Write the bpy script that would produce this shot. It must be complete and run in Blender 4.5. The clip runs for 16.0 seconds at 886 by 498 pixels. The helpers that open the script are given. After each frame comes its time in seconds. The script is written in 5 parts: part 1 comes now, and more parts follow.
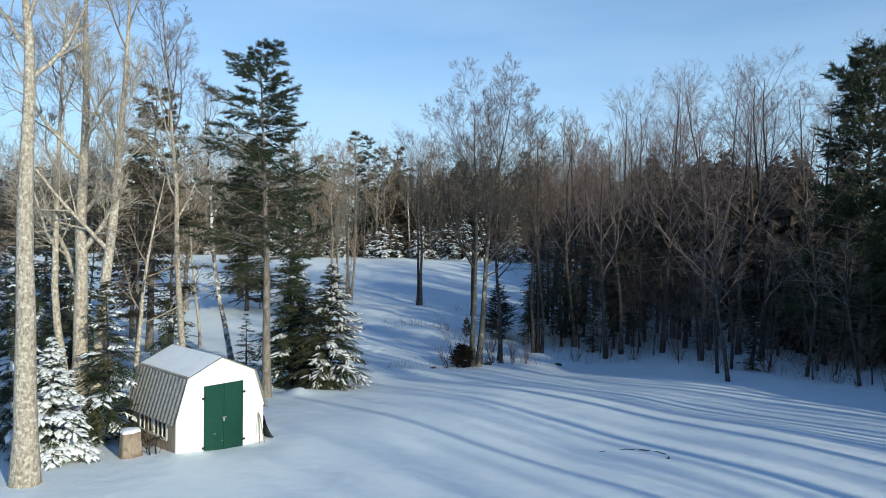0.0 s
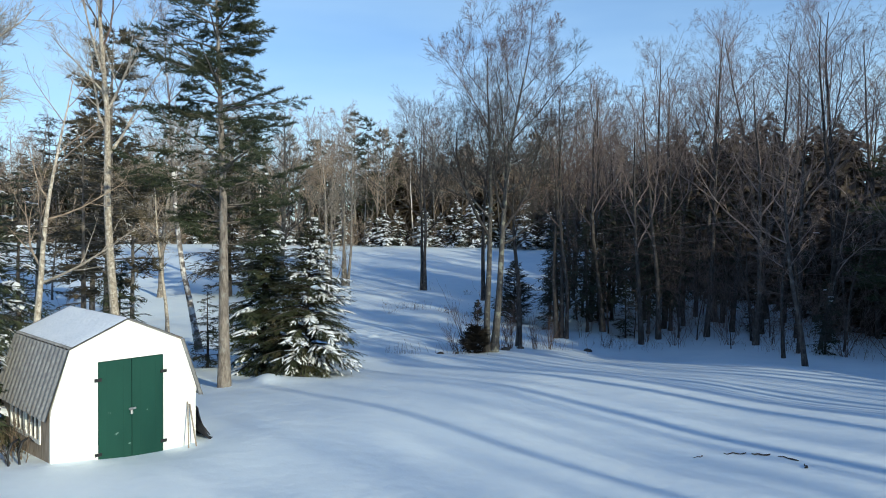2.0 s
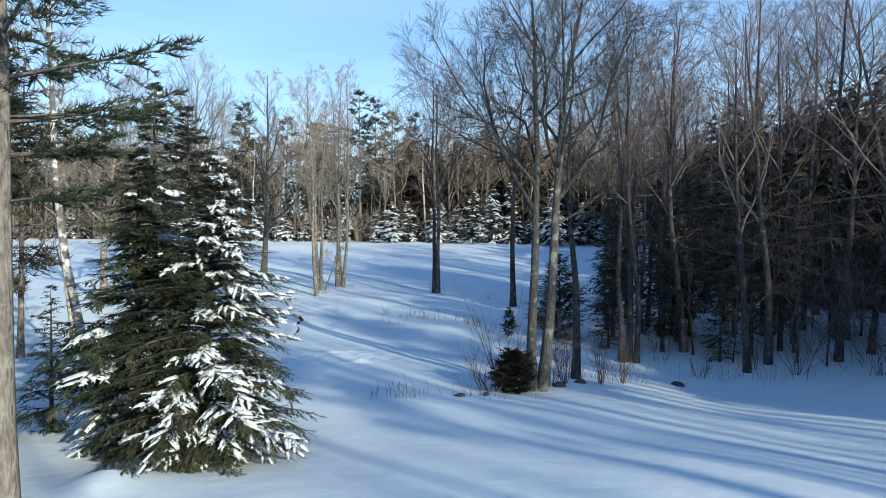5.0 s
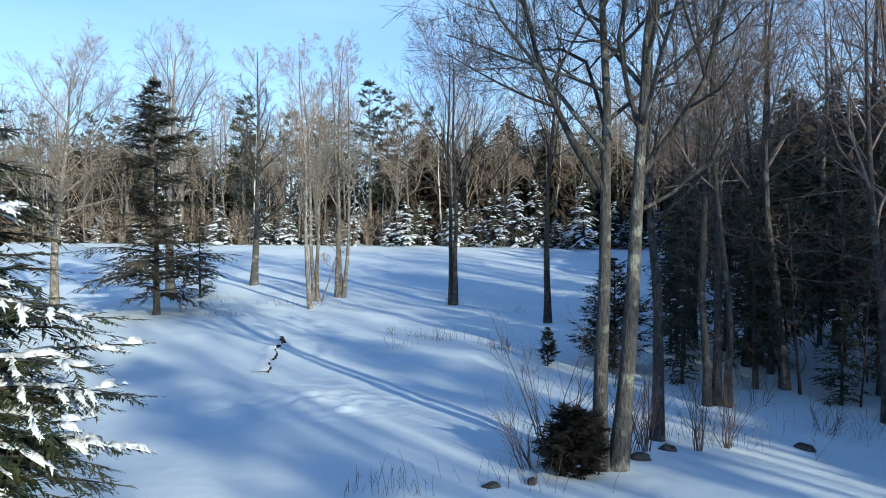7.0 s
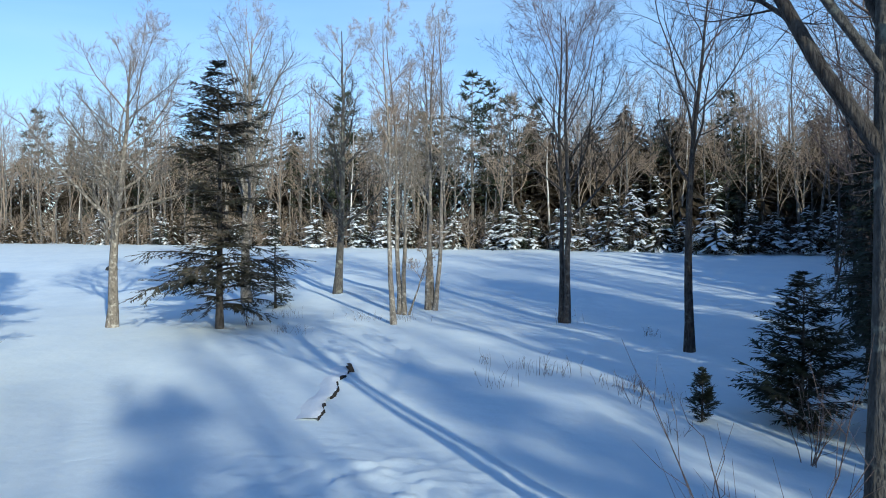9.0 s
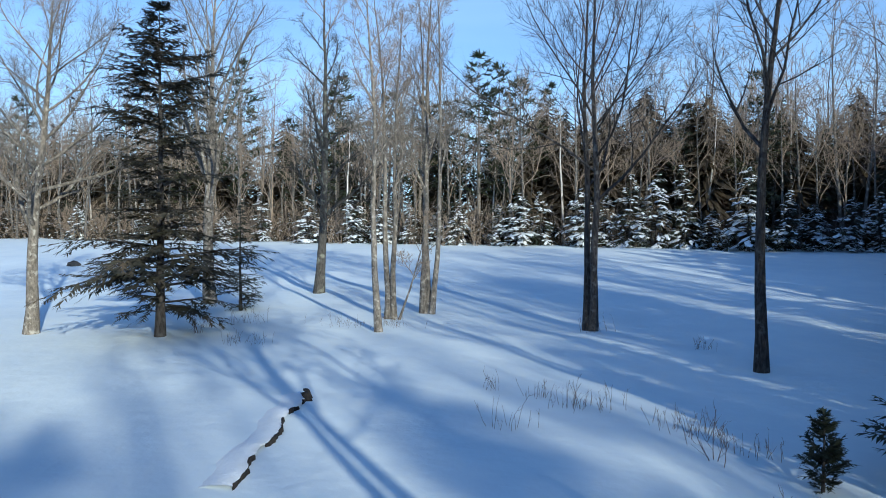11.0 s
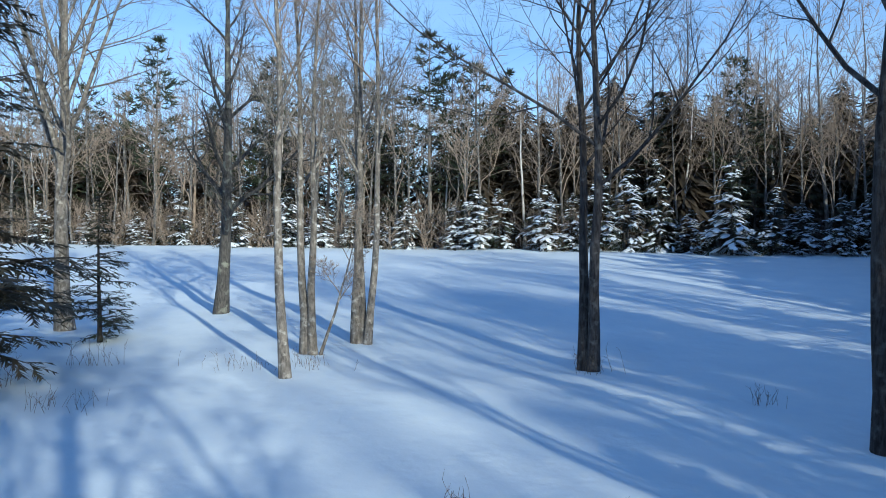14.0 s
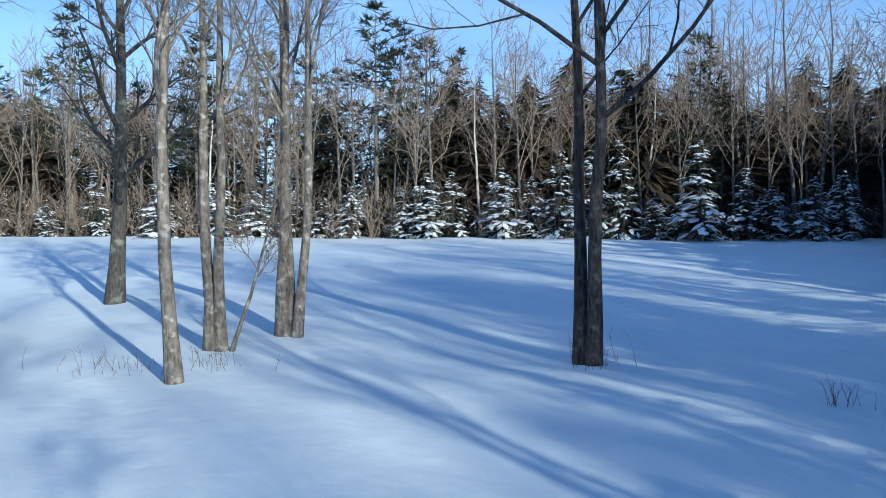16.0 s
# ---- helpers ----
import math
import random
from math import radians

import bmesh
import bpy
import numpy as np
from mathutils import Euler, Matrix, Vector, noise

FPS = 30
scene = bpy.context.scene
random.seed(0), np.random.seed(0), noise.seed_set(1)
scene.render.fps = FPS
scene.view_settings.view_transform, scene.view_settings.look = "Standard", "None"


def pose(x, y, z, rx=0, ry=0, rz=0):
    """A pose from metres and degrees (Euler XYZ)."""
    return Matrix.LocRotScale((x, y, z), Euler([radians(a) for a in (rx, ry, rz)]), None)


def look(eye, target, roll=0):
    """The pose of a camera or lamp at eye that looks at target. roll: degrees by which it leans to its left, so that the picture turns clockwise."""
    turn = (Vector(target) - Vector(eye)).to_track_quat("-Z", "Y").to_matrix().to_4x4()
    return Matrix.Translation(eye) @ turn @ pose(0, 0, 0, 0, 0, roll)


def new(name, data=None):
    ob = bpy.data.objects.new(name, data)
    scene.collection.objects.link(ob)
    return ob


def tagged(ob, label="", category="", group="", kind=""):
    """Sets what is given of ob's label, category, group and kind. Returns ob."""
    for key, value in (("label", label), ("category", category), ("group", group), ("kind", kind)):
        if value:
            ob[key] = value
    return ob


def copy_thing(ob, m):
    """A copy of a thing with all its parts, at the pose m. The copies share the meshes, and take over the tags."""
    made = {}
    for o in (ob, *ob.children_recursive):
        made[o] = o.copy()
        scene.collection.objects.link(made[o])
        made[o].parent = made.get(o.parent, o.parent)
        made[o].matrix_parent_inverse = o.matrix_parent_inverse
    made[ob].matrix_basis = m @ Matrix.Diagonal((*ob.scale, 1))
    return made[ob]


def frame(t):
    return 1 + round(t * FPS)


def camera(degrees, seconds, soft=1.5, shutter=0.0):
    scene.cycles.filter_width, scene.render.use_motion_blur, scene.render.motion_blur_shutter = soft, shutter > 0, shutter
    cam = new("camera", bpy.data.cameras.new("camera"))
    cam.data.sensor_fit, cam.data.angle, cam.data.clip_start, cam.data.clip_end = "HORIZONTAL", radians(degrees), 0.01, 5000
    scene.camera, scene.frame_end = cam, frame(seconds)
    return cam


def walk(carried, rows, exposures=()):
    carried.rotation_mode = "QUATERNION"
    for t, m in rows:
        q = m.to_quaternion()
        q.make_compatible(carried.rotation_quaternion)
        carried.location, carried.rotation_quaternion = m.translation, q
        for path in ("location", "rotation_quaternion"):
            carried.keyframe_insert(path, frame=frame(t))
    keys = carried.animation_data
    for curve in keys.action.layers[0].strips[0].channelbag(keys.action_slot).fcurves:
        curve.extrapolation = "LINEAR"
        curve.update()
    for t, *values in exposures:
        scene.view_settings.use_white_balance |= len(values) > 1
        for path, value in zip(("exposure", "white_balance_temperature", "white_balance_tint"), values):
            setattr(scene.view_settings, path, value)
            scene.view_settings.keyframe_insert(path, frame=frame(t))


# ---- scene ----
cam = camera(65.9, 16.0, 0.95)
PATH = [
    (0, (0.378, -1.094, 6.128), (0.365, 0.905, 6.078), 0.9),
    (0.5, (0.377, 0.209, 5.635), (0.361, 2.208, 5.585), 0.8),
    (1, (0.338, 1.682, 5.183), (0.317, 3.681, 5.131), 0.7),
    (1.5, (0.262, 3.294, 4.721), (0.239, 5.293, 4.67), 0.6),
    (2, (0.182, 4.985, 4.277), (0.157, 6.985, 4.227), 0.5),
    (2.5, (0.049, 6.803, 3.807), (0.023, 8.802, 3.759), 0.4),
    (3, (0.019, 8.514, 3.545), (-0.015, 10.513, 3.497), 0.4),
    (3.5, (-0.044, 10.303, 3.588), (-0.084, 12.302, 3.536), 0.4),
    (4, (-0.063, 12.189, 3.593), (-0.109, 14.187, 3.541), 0.3),
    (4.2, (-0.067, 12.896, 3.634), (-0.116, 14.895, 3.578), 0.3),
    (6.3, (-0.252, 20.556, 3.055), (-0.36, 22.553, 3.028), 0.6),
    (6.5, (-0.275, 21.214, 3.116), (-0.387, 23.211, 3.088), 0.5),
    (7, (-0.413, 22.761, 3.22), (-0.532, 24.757, 3.187), 0.4),
    (7.5, (-0.509, 24.296, 3.164), (-0.741, 26.282, 3.138), 0.5),
    (8, (-0.623, 25.795, 3.244), (-0.87, 27.78, 3.218), 0.5),
    (8.5, (-0.744, 27.257, 3.246), (-1.068, 29.231, 3.222), 0.5),
    (8.7, (-0.771, 27.824, 3.257), (-1.176, 29.782, 3.232), 0.5),
    (10.8, (-1.63, 33.762, 2.851), (-2.098, 35.706, 2.818), 0.6),
    (11, (-1.695, 34.316, 2.817), (-2.145, 36.264, 2.788), 0.7),
    (11.5, (-1.965, 35.605, 2.838), (-2.361, 37.566, 2.807), 0.7),
    (12, (-2.201, 36.841, 2.816), (-2.598, 38.801, 2.789), 0.7),
    (12.5, (-2.415, 38.08, 2.794), (-2.814, 40.04, 2.77), 0.7),
    (13, (-2.595, 39.246, 2.812), (-2.917, 41.22, 2.79), 0.7),
    (13.5, (-2.821, 40.422, 2.792), (-3.128, 42.399, 2.773), 0.6),
    (14, (-3.024, 41.515, 2.812), (-3.332, 43.491, 2.794), 0.6),
    (14.5, (-3.237, 42.598, 2.848), (-3.547, 44.574, 2.827), 0.6),
    (15, (-3.353, 43.685, 2.868), (-3.587, 45.671, 2.849), 0.4),
    (15.5, (-3.561, 44.732, 2.521), (-3.719, 46.726, 2.505), 0.2),
    (16, (-3.769, 45.809, 1.946), (-3.925, 47.803, 1.929), 0.2),
]
walk(cam, [(t, look(eye, target, roll)) for t, eye, target, roll in PATH], [(0.0, -0.06, 4960.0, 9.5), (3.5, 0.15, 4870.0, 9.5), (6.5, 0.36, 4790.0, 10.0), (8.0, 0.22, 4720.0, 10.0), (11.5, 0.09, 4580.0, 10.5), (16.0, 0.16, 4530.0, 10.5)])


# ---- world, sun, exposure ----
SUN_ELEVATION, SUN_AZIMUTH = 19.0, 140.0  # azimuth clockwise from +y
world = bpy.data.worlds.new("winter_sky")
scene.world = world
world.use_nodes = True
wt = world.node_tree
sky = wt.nodes.new("ShaderNodeTexSky")
sky.sky_type, sky.sun_disc = "NISHITA", False
sky.sun_elevation, sky.sun_rotation = radians(SUN_ELEVATION), radians(SUN_AZIMUTH)
sky.air_density, sky.dust_density, sky.ozone_density = 1.0, 0.05, 1.6
w_coord = wt.nodes.new("ShaderNodeTexCoord")
w_map = wt.nodes.new("ShaderNodeMapping")
w_map.inputs["Scale"].default_value = (1.0, 1.0, 5.5)
w_noise = wt.nodes.new("ShaderNodeTexNoise")
w_noise.inputs["Scale"].default_value, w_noise.inputs["Detail"].default_value = 1.6, 5.0
w_noise.inputs["Roughness"].default_value = 0.5
w_ramp = wt.nodes.new("ShaderNodeValToRGB")
w_ramp.color_ramp.elements[0].position, w_ramp.color_ramp.elements[1].position = 0.30, 0.70
w_ramp.color_ramp.elements[0].color, w_ramp.color_ramp.elements[1].color = (0.32, 0.32, 0.32, 1), (1.0, 1.0, 1.0, 1)
w_mix = wt.nodes.new("ShaderNodeMix")
w_mix.data_type = "RGBA"
w_mix.inputs[7].default_value = (5.5, 6.45, 6.0, 1)
wt.links.new(w_coord.outputs["Generated"], w_map.inputs["Vector"])
wt.links.new(w_map.outputs["Vector"], w_noise.inputs["Vector"])
wt.links.new(w_noise.outputs["Fac"], w_ramp.inputs["Fac"])
# the veil of high cloud thins out towards the zenith
w_split = wt.nodes.new("ShaderNodeSeparateXYZ")
w_height = wt.nodes.new("ShaderNodeMapRange")
w_height.inputs["From Min"].default_value, w_height.inputs["From Max"].default_value = 0.0, 0.55
w_height.inputs["To Min"].default_value, w_height.inputs["To Max"].default_value = 1.0, 0.05
w_times = wt.nodes.new("ShaderNodeMath")
w_times.operation = "MULTIPLY"
wt.links.new(w_coord.outputs["Generated"], w_split.inputs["Vector"])
wt.links.new(w_split.outputs["Z"], w_height.inputs["Value"])
wt.links.new(w_height.outputs["Result"], w_times.inputs[0])
wt.links.new(w_ramp.outputs["Color"], w_times.inputs[1])
wt.links.new(w_times.outputs["Value"], w_mix.inputs[0])
wt.links.new(sky.outputs["Color"], w_mix.inputs[6])
background = wt.nodes["Background"]
wt.links.new(w_mix.outputs[2], background.inputs["Color"])
background.inputs["Strength"].default_value = 0.127
sun_data = bpy.data.lights.new("sun", "SUN")
sun_data.energy, sun_data.angle, sun_data.color = 5.0, radians(0.8), (1.0, 0.81, 0.46)
sun = new("sun", sun_data)
sa, se = radians(SUN_AZIMUTH), radians(SUN_ELEVATION)
SUN_WAY = Vector((math.sin(sa) * math.cos(se), math.cos(sa) * math.cos(se), math.sin(se)))
sun.matrix_world = look(tuple(SUN_WAY * 60), (0, 0, 0))


# ---- materials ----
def material(name, base, second, scale=6.0, stretch=(1, 1, 1), rough=0.85, bump=0.0, bump_scale=None, detail=6.0, spots=None,
             spot_scale=2.0, spot_cut=(0.55, 0.68), metallic=0.0, vary=0.0):
    """A surface of two colours mixed by noise, optional patches of a third colour, fine relief, and some change from thing to thing."""
    m = bpy.data.materials.new(name)
    m.use_nodes = True
    t = m.node_tree
    b = t.nodes["Principled BSDF"]
    b.inputs["Roughness"].default_value, b.inputs["Metallic"].default_value = rough, metallic
    b.inputs["Specular IOR Level"].default_value = 0.25
    coord = t.nodes.new("ShaderNodeTexCoord")
    mapping = t.nodes.new("ShaderNodeMapping")
    mapping.inputs["Scale"].default_value = stretch
    t.links.new(coord.outputs["Object"], mapping.inputs["Vector"])
    noise_a = t.nodes.new("ShaderNodeTexNoise")
    noise_a.inputs["Scale"].default_value, noise_a.inputs["Detail"].default_value = scale, detail
    noise_a.inputs["Roughness"].default_value = 0.62
    t.links.new(mapping.outputs["Vector"], noise_a.inputs["Vector"])
    ramp = t.nodes.new("ShaderNodeValToRGB")
    ramp.color_ramp.elements[0].position, ramp.color_ramp.elements[1].position = 0.36, 0.64
    ramp.color_ramp.elements[0].color, ramp.color_ramp.elements[1].color = (*base, 1), (*second, 1)
    t.links.new(noise_a.outputs["Fac"], ramp.inputs["Fac"])
    colour = ramp.outputs["Color"]
    if spots:
        noise_b = t.nodes.new("ShaderNodeTexNoise")
        noise_b.inputs["Scale"].default_value, noise_b.inputs["Detail"].default_value = spot_scale, 4.0
        t.links.new(coord.outputs["Object"], noise_b.inputs["Vector"])
        cut = t.nodes.new("ShaderNodeValToRGB")
        cut.color_ramp.elements[0].position, cut.color_ramp.elements[1].position = spot_cut
        t.links.new(noise_b.outputs["Fac"], cut.inputs["Fac"])
        mix = t.nodes.new("ShaderNodeMix")
        mix.data_type = "RGBA"
        mix.inputs[7].default_value = (*spots, 1)
        t.links.new(cut.outputs["Color"], mix.inputs[0])
        t.links.new(colour, mix.inputs[6])
        colour = mix.outputs[2]
    if vary:
        info = t.nodes.new("ShaderNodeObjectInfo")
        span = t.nodes.new("ShaderNodeMapRange")
        span.inputs["To Min"].default_value, span.inputs["To Max"].default_value = 1 - vary, 1 + vary
        t.links.new(info.outputs["Random"], span.inputs["Value"])
        hsv = t.nodes.new("ShaderNodeHueSaturation")
        t.links.new(span.outputs["Result"], hsv.inputs["Value"])
        t.links.new(colour, hsv.inputs["Color"])
        colour = hsv.outputs["Color"]
    t.links.new(colour, b.inputs["Base Color"])
    if bump:
        noise_c = t.nodes.new("ShaderNodeTexNoise")
        noise_c.inputs["Scale"].default_value, noise_c.inputs["Detail"].default_value = bump_scale or scale * 2, 5.0
        t.links.new(mapping.outputs["Vector"], noise_c.inputs["Vector"])
        bumps = t.nodes.new("ShaderNodeBump")
        bumps.inputs["Strength"].default_value, bumps.inputs["Distance"].default_value = 1.0, bump
        t.links.new(noise_c.outputs["Fac"], bumps.inputs["Height"])
        t.links.new(bumps.outputs["Normal"], b.inputs["Normal"])
    return m


SNOW = material("snow", (0.82, 0.875, 0.90), (0.76, 0.825, 0.87), 0.6, rough=0.65, bump=0.03, bump_scale=2.2, detail=4)
BOUGH_SNOW = material("bough_snow", (0.88, 0.89, 0.91), (0.82, 0.84, 0.87), 3.0, rough=0.7, bump=0.02, bump_scale=16)
BARK = material("grey_bark", (0.07, 0.062, 0.055), (0.205, 0.185, 0.162), 18.0, (1, 1, 0.2), 0.95, 0.07, 28, spots=(0.32, 0.30, 0.265), spot_scale=4.5, vary=0.15)
BARK_GREY = material("pale_grey_bark", (0.105, 0.09, 0.074), (0.275, 0.24, 0.2), 12.0, (1, 1, 0.4), 0.95, 0.04, 24, spots=(0.42, 0.39, 0.34), spot_scale=6.0, vary=0.15)
BARK_BROWN = material("furrowed_bark", (0.050, 0.046, 0.043), (0.122, 0.112, 0.100), 20.0, (1, 1, 0.28), 0.95, 0.06, 30, spots=(0.23, 0.23, 0.185), spot_scale=3.2, spot_cut=(0.56, 0.66), vary=0.15)
BARK_DARK = material("dark_bark", (0.028, 0.024, 0.023), (0.096, 0.084, 0.075), 18.0, (1, 1, 0.2), 0.95, 0.07, 28, spots=(0.14, 0.13, 0.115), spot_scale=4.5, vary=0.2)
BARK_PALE = material("pale_bark", (0.25, 0.21, 0.16), (0.54, 0.475, 0.385), 16.0, (1, 1, 0.5), 0.9, 0.05, 26, spots=(0.64, 0.59, 0.50), spot_scale=13.0, spot_cut=(0.52, 0.66), vary=0.12)
BIRCH = material("birch_bark", (0.55, 0.50, 0.43), (0.74, 0.70, 0.64), 4.0, (1, 1, 1.6), 0.8, 0.006, 20, spots=(0.08, 0.07, 0.06), spot_scale=5.0, spot_cut=(0.66, 0.70), vary=0.1)
PINE_BARK = material("pine_bark", (0.12, 0.10, 0.083), (0.27, 0.235, 0.195), 12.0, (1, 1, 0.32), 0.95, 0.05, 24, spots=(0.27, 0.255, 0.225), spot_scale=4.5, vary=0.1)
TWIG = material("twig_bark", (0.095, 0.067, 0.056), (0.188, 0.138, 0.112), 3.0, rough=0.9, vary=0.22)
TWIG_GREY = material("grey_twig_bark", (0.138, 0.103, 0.088), (0.292, 0.228, 0.195), 3.0, rough=0.9, vary=0.2)
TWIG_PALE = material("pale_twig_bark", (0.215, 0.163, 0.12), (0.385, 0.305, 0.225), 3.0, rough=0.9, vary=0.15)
SPRUCE_NEEDLES = material("grey_green_needles", (0.028, 0.030, 0.022), (0.095, 0.086, 0.057), 1.6, rough=0.7, spots=(0.15, 0.115, 0.073), spot_scale=1.3, spot_cut=(0.5, 0.72), vary=0.15)
DARK_NEEDLES = material("brown_black_needles", (0.011, 0.011, 0.009), (0.042, 0.035, 0.026), 2.5, rough=0.75)
NEEDLES = material("dark_needles", (0.02, 0.028, 0.018), (0.06, 0.066, 0.04), 1.6, rough=0.7, vary=0.2)
PINE_NEEDLES = material("pine_needles", (0.022, 0.032, 0.017), (0.062, 0.068, 0.033), 1.2, rough=0.65, spots=(0.13, 0.105, 0.05), spot_scale=1.0, spot_cut=(0.6, 0.8), vary=0.15)
HEMLOCK = material("hemlock_needles", (0.02, 0.034, 0.017), (0.078, 0.088, 0.044), 2.2, rough=0.65, spots=(0.12, 0.095, 0.048), spot_scale=1.5, spot_cut=(0.55, 0.74), vary=0.15)
OLIVE_HEMLOCK = material("olive_hemlock_needles", (0.020, 0.031, 0.015), (0.075, 0.080, 0.038), 2.6, rough=0.65, spots=(0.13, 0.10, 0.05), spot_scale=2.0, spot_cut=(0.55, 0.72), vary=0.1)
DRY_HEMLOCK = material("brownish_needles", (0.04, 0.037, 0.022), (0.10, 0.085, 0.05), 2.0, rough=0.7, spots=(0.16, 0.125, 0.08), spot_scale=1.2, spot_cut=(0.5, 0.7), vary=0.15)
BIRCH_GREY = material("peeling_birch_bark", (0.10, 0.085, 0.075), (0.24, 0.21, 0.185), 8.0, (1, 1, 1.6), 0.85, 0.02, 20, spots=(0.62, 0.59, 0.55), spot_scale=3.2, spot_cut=(0.50, 0.57), vary=0.1)


# ---- geometry helpers ----
class Shape:
    """Collects vertices and faces in arrays, to become one mesh."""

    def __init__(self):
        self.points, self.faces, self.count = [], [], 0
        self.twigs, self.tubes, self.straight, self.flat = [], {}, False, 0.0

    def add(self, points, faces):
        self.points.append(np.asarray(points, float).reshape(-1, 3))
        self.faces.append(np.asarray(faces, int) + self.count)
        self.count += len(self.points[-1])

    def limb(self, line, radii, sides):
        """A tube that is made with all others of its kind at the end."""
        self.tubes.setdefault((len(line), sides), []).append((line, radii))

    def finish(self):
        """Makes the collected tubes and twigs."""
        for (n, sides), rows in self.tubes.items():
            lines, radii = np.array([r[0] for r in rows]), np.array([r[1] for r in rows])
            self.many(lines, radii, sides)
        if self.twigs:
            rows = np.array(self.twigs)
            rng = np.random.default_rng(len(rows))
            p, d, size, r = rows[:, 0:3], rows[:, 3:6], rows[:, 6:7], rows[:, 7:8]
            mid = p + d * size * 0.5 + rng.normal(size=p.shape) * size * 0.05
            end = p + d * size + rng.normal(size=p.shape) * size * 0.12 + (0, 0, 1) * size * 0.12
            if self.flat:
                across = np.cross(d, rng.normal(size=p.shape))
                across /= np.linalg.norm(across, axis=1)[:, None] + 1e-9
                tri = np.stack([p - across * r * self.flat, p + across * r * self.flat, end], 1)
                self.add(tri, np.arange(len(tri) * 3).reshape(-1, 3))
            elif self.straight:
                self.many(np.stack([p, end], 1), np.concatenate([r, r * 0.6], 1), 3)
            else:
                self.many(np.stack([p, mid, end], 1), np.concatenate([r, r * 0.8, r * 0.4], 1), 3)
        self.twigs, self.tubes = [], {}

    def many(self, lines, radii, sides):
        m, n, _ = lines.shape
        d = lines[:, -1] - lines[:, 0]
        d /= np.linalg.norm(d, axis=1)[:, None] + 1e-9
        ref = np.where(np.abs(d[:, 2:3]) < 0.8, (0.0, 0.0, 1.0), (1.0, 0.0, 0.0))
        a = np.cross(d, ref)
        a /= np.linalg.norm(a, axis=1)[:, None] + 1e-9
        b = np.cross(d, a)
        turn = np.arange(sides) * 2 * np.pi / sides
        ring = np.cos(turn)[None, :, None] * a[:, None] + np.sin(turn)[None, :, None] * b[:, None]
        points = lines[:, :, None, :] + radii[:, :, None, None] * ring[:, None]
        i, j = np.meshgrid(np.arange(n - 1), np.arange(sides), indexing="ij")
        k = (j + 1) % sides
        quads = np.stack([i * sides + j, i * sides + k, (i + 1) * sides + k, (i + 1) * sides + j], -1).reshape(-1, 4)
        self.add(points, (np.arange(m)[:, None, None] * n * sides + quads[None]).reshape(-1, 4))

    def tube(self, line, radii, sides, cap=False):
        line, radii = np.asarray(line, float), np.asarray(radii, float)
        d = line[-1] - line[0]
        d = d / (np.linalg.norm(d) + 1e-9)
        a = np.cross(d, (0.0, 0.0, 1.0) if abs(d[2]) < 0.8 else (1.0, 0.0, 0.0))
        a /= np.linalg.norm(a)
        b = np.cross(d, a)
        turn = np.arange(sides) * 2 * np.pi / sides
        ring = np.cos(turn)[:, None] * a + np.sin(turn)[:, None] * b
        points = line[:, None, :] + radii[:, None, None] * ring[None]
        n = len(line)
        i, j = np.meshgrid(np.arange(n - 1), np.arange(sides), indexing="ij")
        k = (j + 1) % sides
        quads = np.stack([i * sides + j, i * sides + k, (i + 1) * sides + k, (i + 1) * sides + j], -1).reshape(-1, 4)
        self.add(points, quads)
        if cap:
            top = (n - 1) * sides
            self.faces.append(np.array([list(range(top, top + sides))]) + self.count - n * sides)

    def mesh(self, name, mat, smooth=True):
        self.finish()
        me = bpy.data.meshes.new(name)
        points = np.concatenate(self.points) if self.points else np.zeros((0, 3))
        starts, loops, at = [], [], 0
        for f in self.faces:
            loops.append(f.ravel())
            starts.append(at + np.arange(len(f)) * f.shape[1])
            at += f.size
        me.vertices.add(len(points))
        me.vertices.foreach_set("co", points.ravel())
        if loops:
            loops, starts = np.concatenate(loops), np.concatenate(starts)
            me.loops.add(len(loops))
            me.loops.foreach_set("vertex_index", loops.astype(np.int32))
            me.polygons.add(len(starts))
            me.polygons.foreach_set("loop_start", starts.astype(np.int32))
        me.update(calc_edges=True)
        me.polygons.foreach_set("use_smooth", np.full(len(me.polygons), smooth))
        me.materials.append(mat)
        return me


def part(name, shape, mat, parent, label="", smooth=True):
    """One mesh under a thing or a part."""
    ob = new(name, shape.mesh(name, mat, smooth))
    ob.parent = parent
    return tagged(ob, label)


def thing(name, label, category, m=None, group="", kind=""):
    ob = new(name)
    ob.empty_display_size = 0.2
    if m is not None:
        ob.matrix_basis = m
    return tagged(ob, label, category, group, kind)


def box(shape, x0, y0, z0, x1, y1, z1, bevel=0.0):
    """A box with chamfered upright and lying edges."""
    bm = bmesh.new()
    bmesh.ops.create_cube(bm, size=1.0, matrix=Matrix.LocRotScale(((x0 + x1) / 2, (y0 + y1) / 2, (z0 + z1) / 2), None, (x1 - x0, y1 - y0, z1 - z0)))
    if bevel:
        bmesh.ops.bevel(bm, geom=bm.edges[:], offset=bevel, segments=1, affect="EDGES")
    take(shape, bm)


def take(shape, bm):
    bm.verts.index_update()
    points = [v.co[:] for v in bm.verts]
    sizes = {}
    for f in bm.faces:
        sizes.setdefault(len(f.verts), []).append([v.index for v in f.verts])
    start = shape.count
    shape.add(points, np.zeros((0, 3), int))
    for faces in sizes.values():
        shape.faces.append(np.array(faces) + start)
    bm.free()


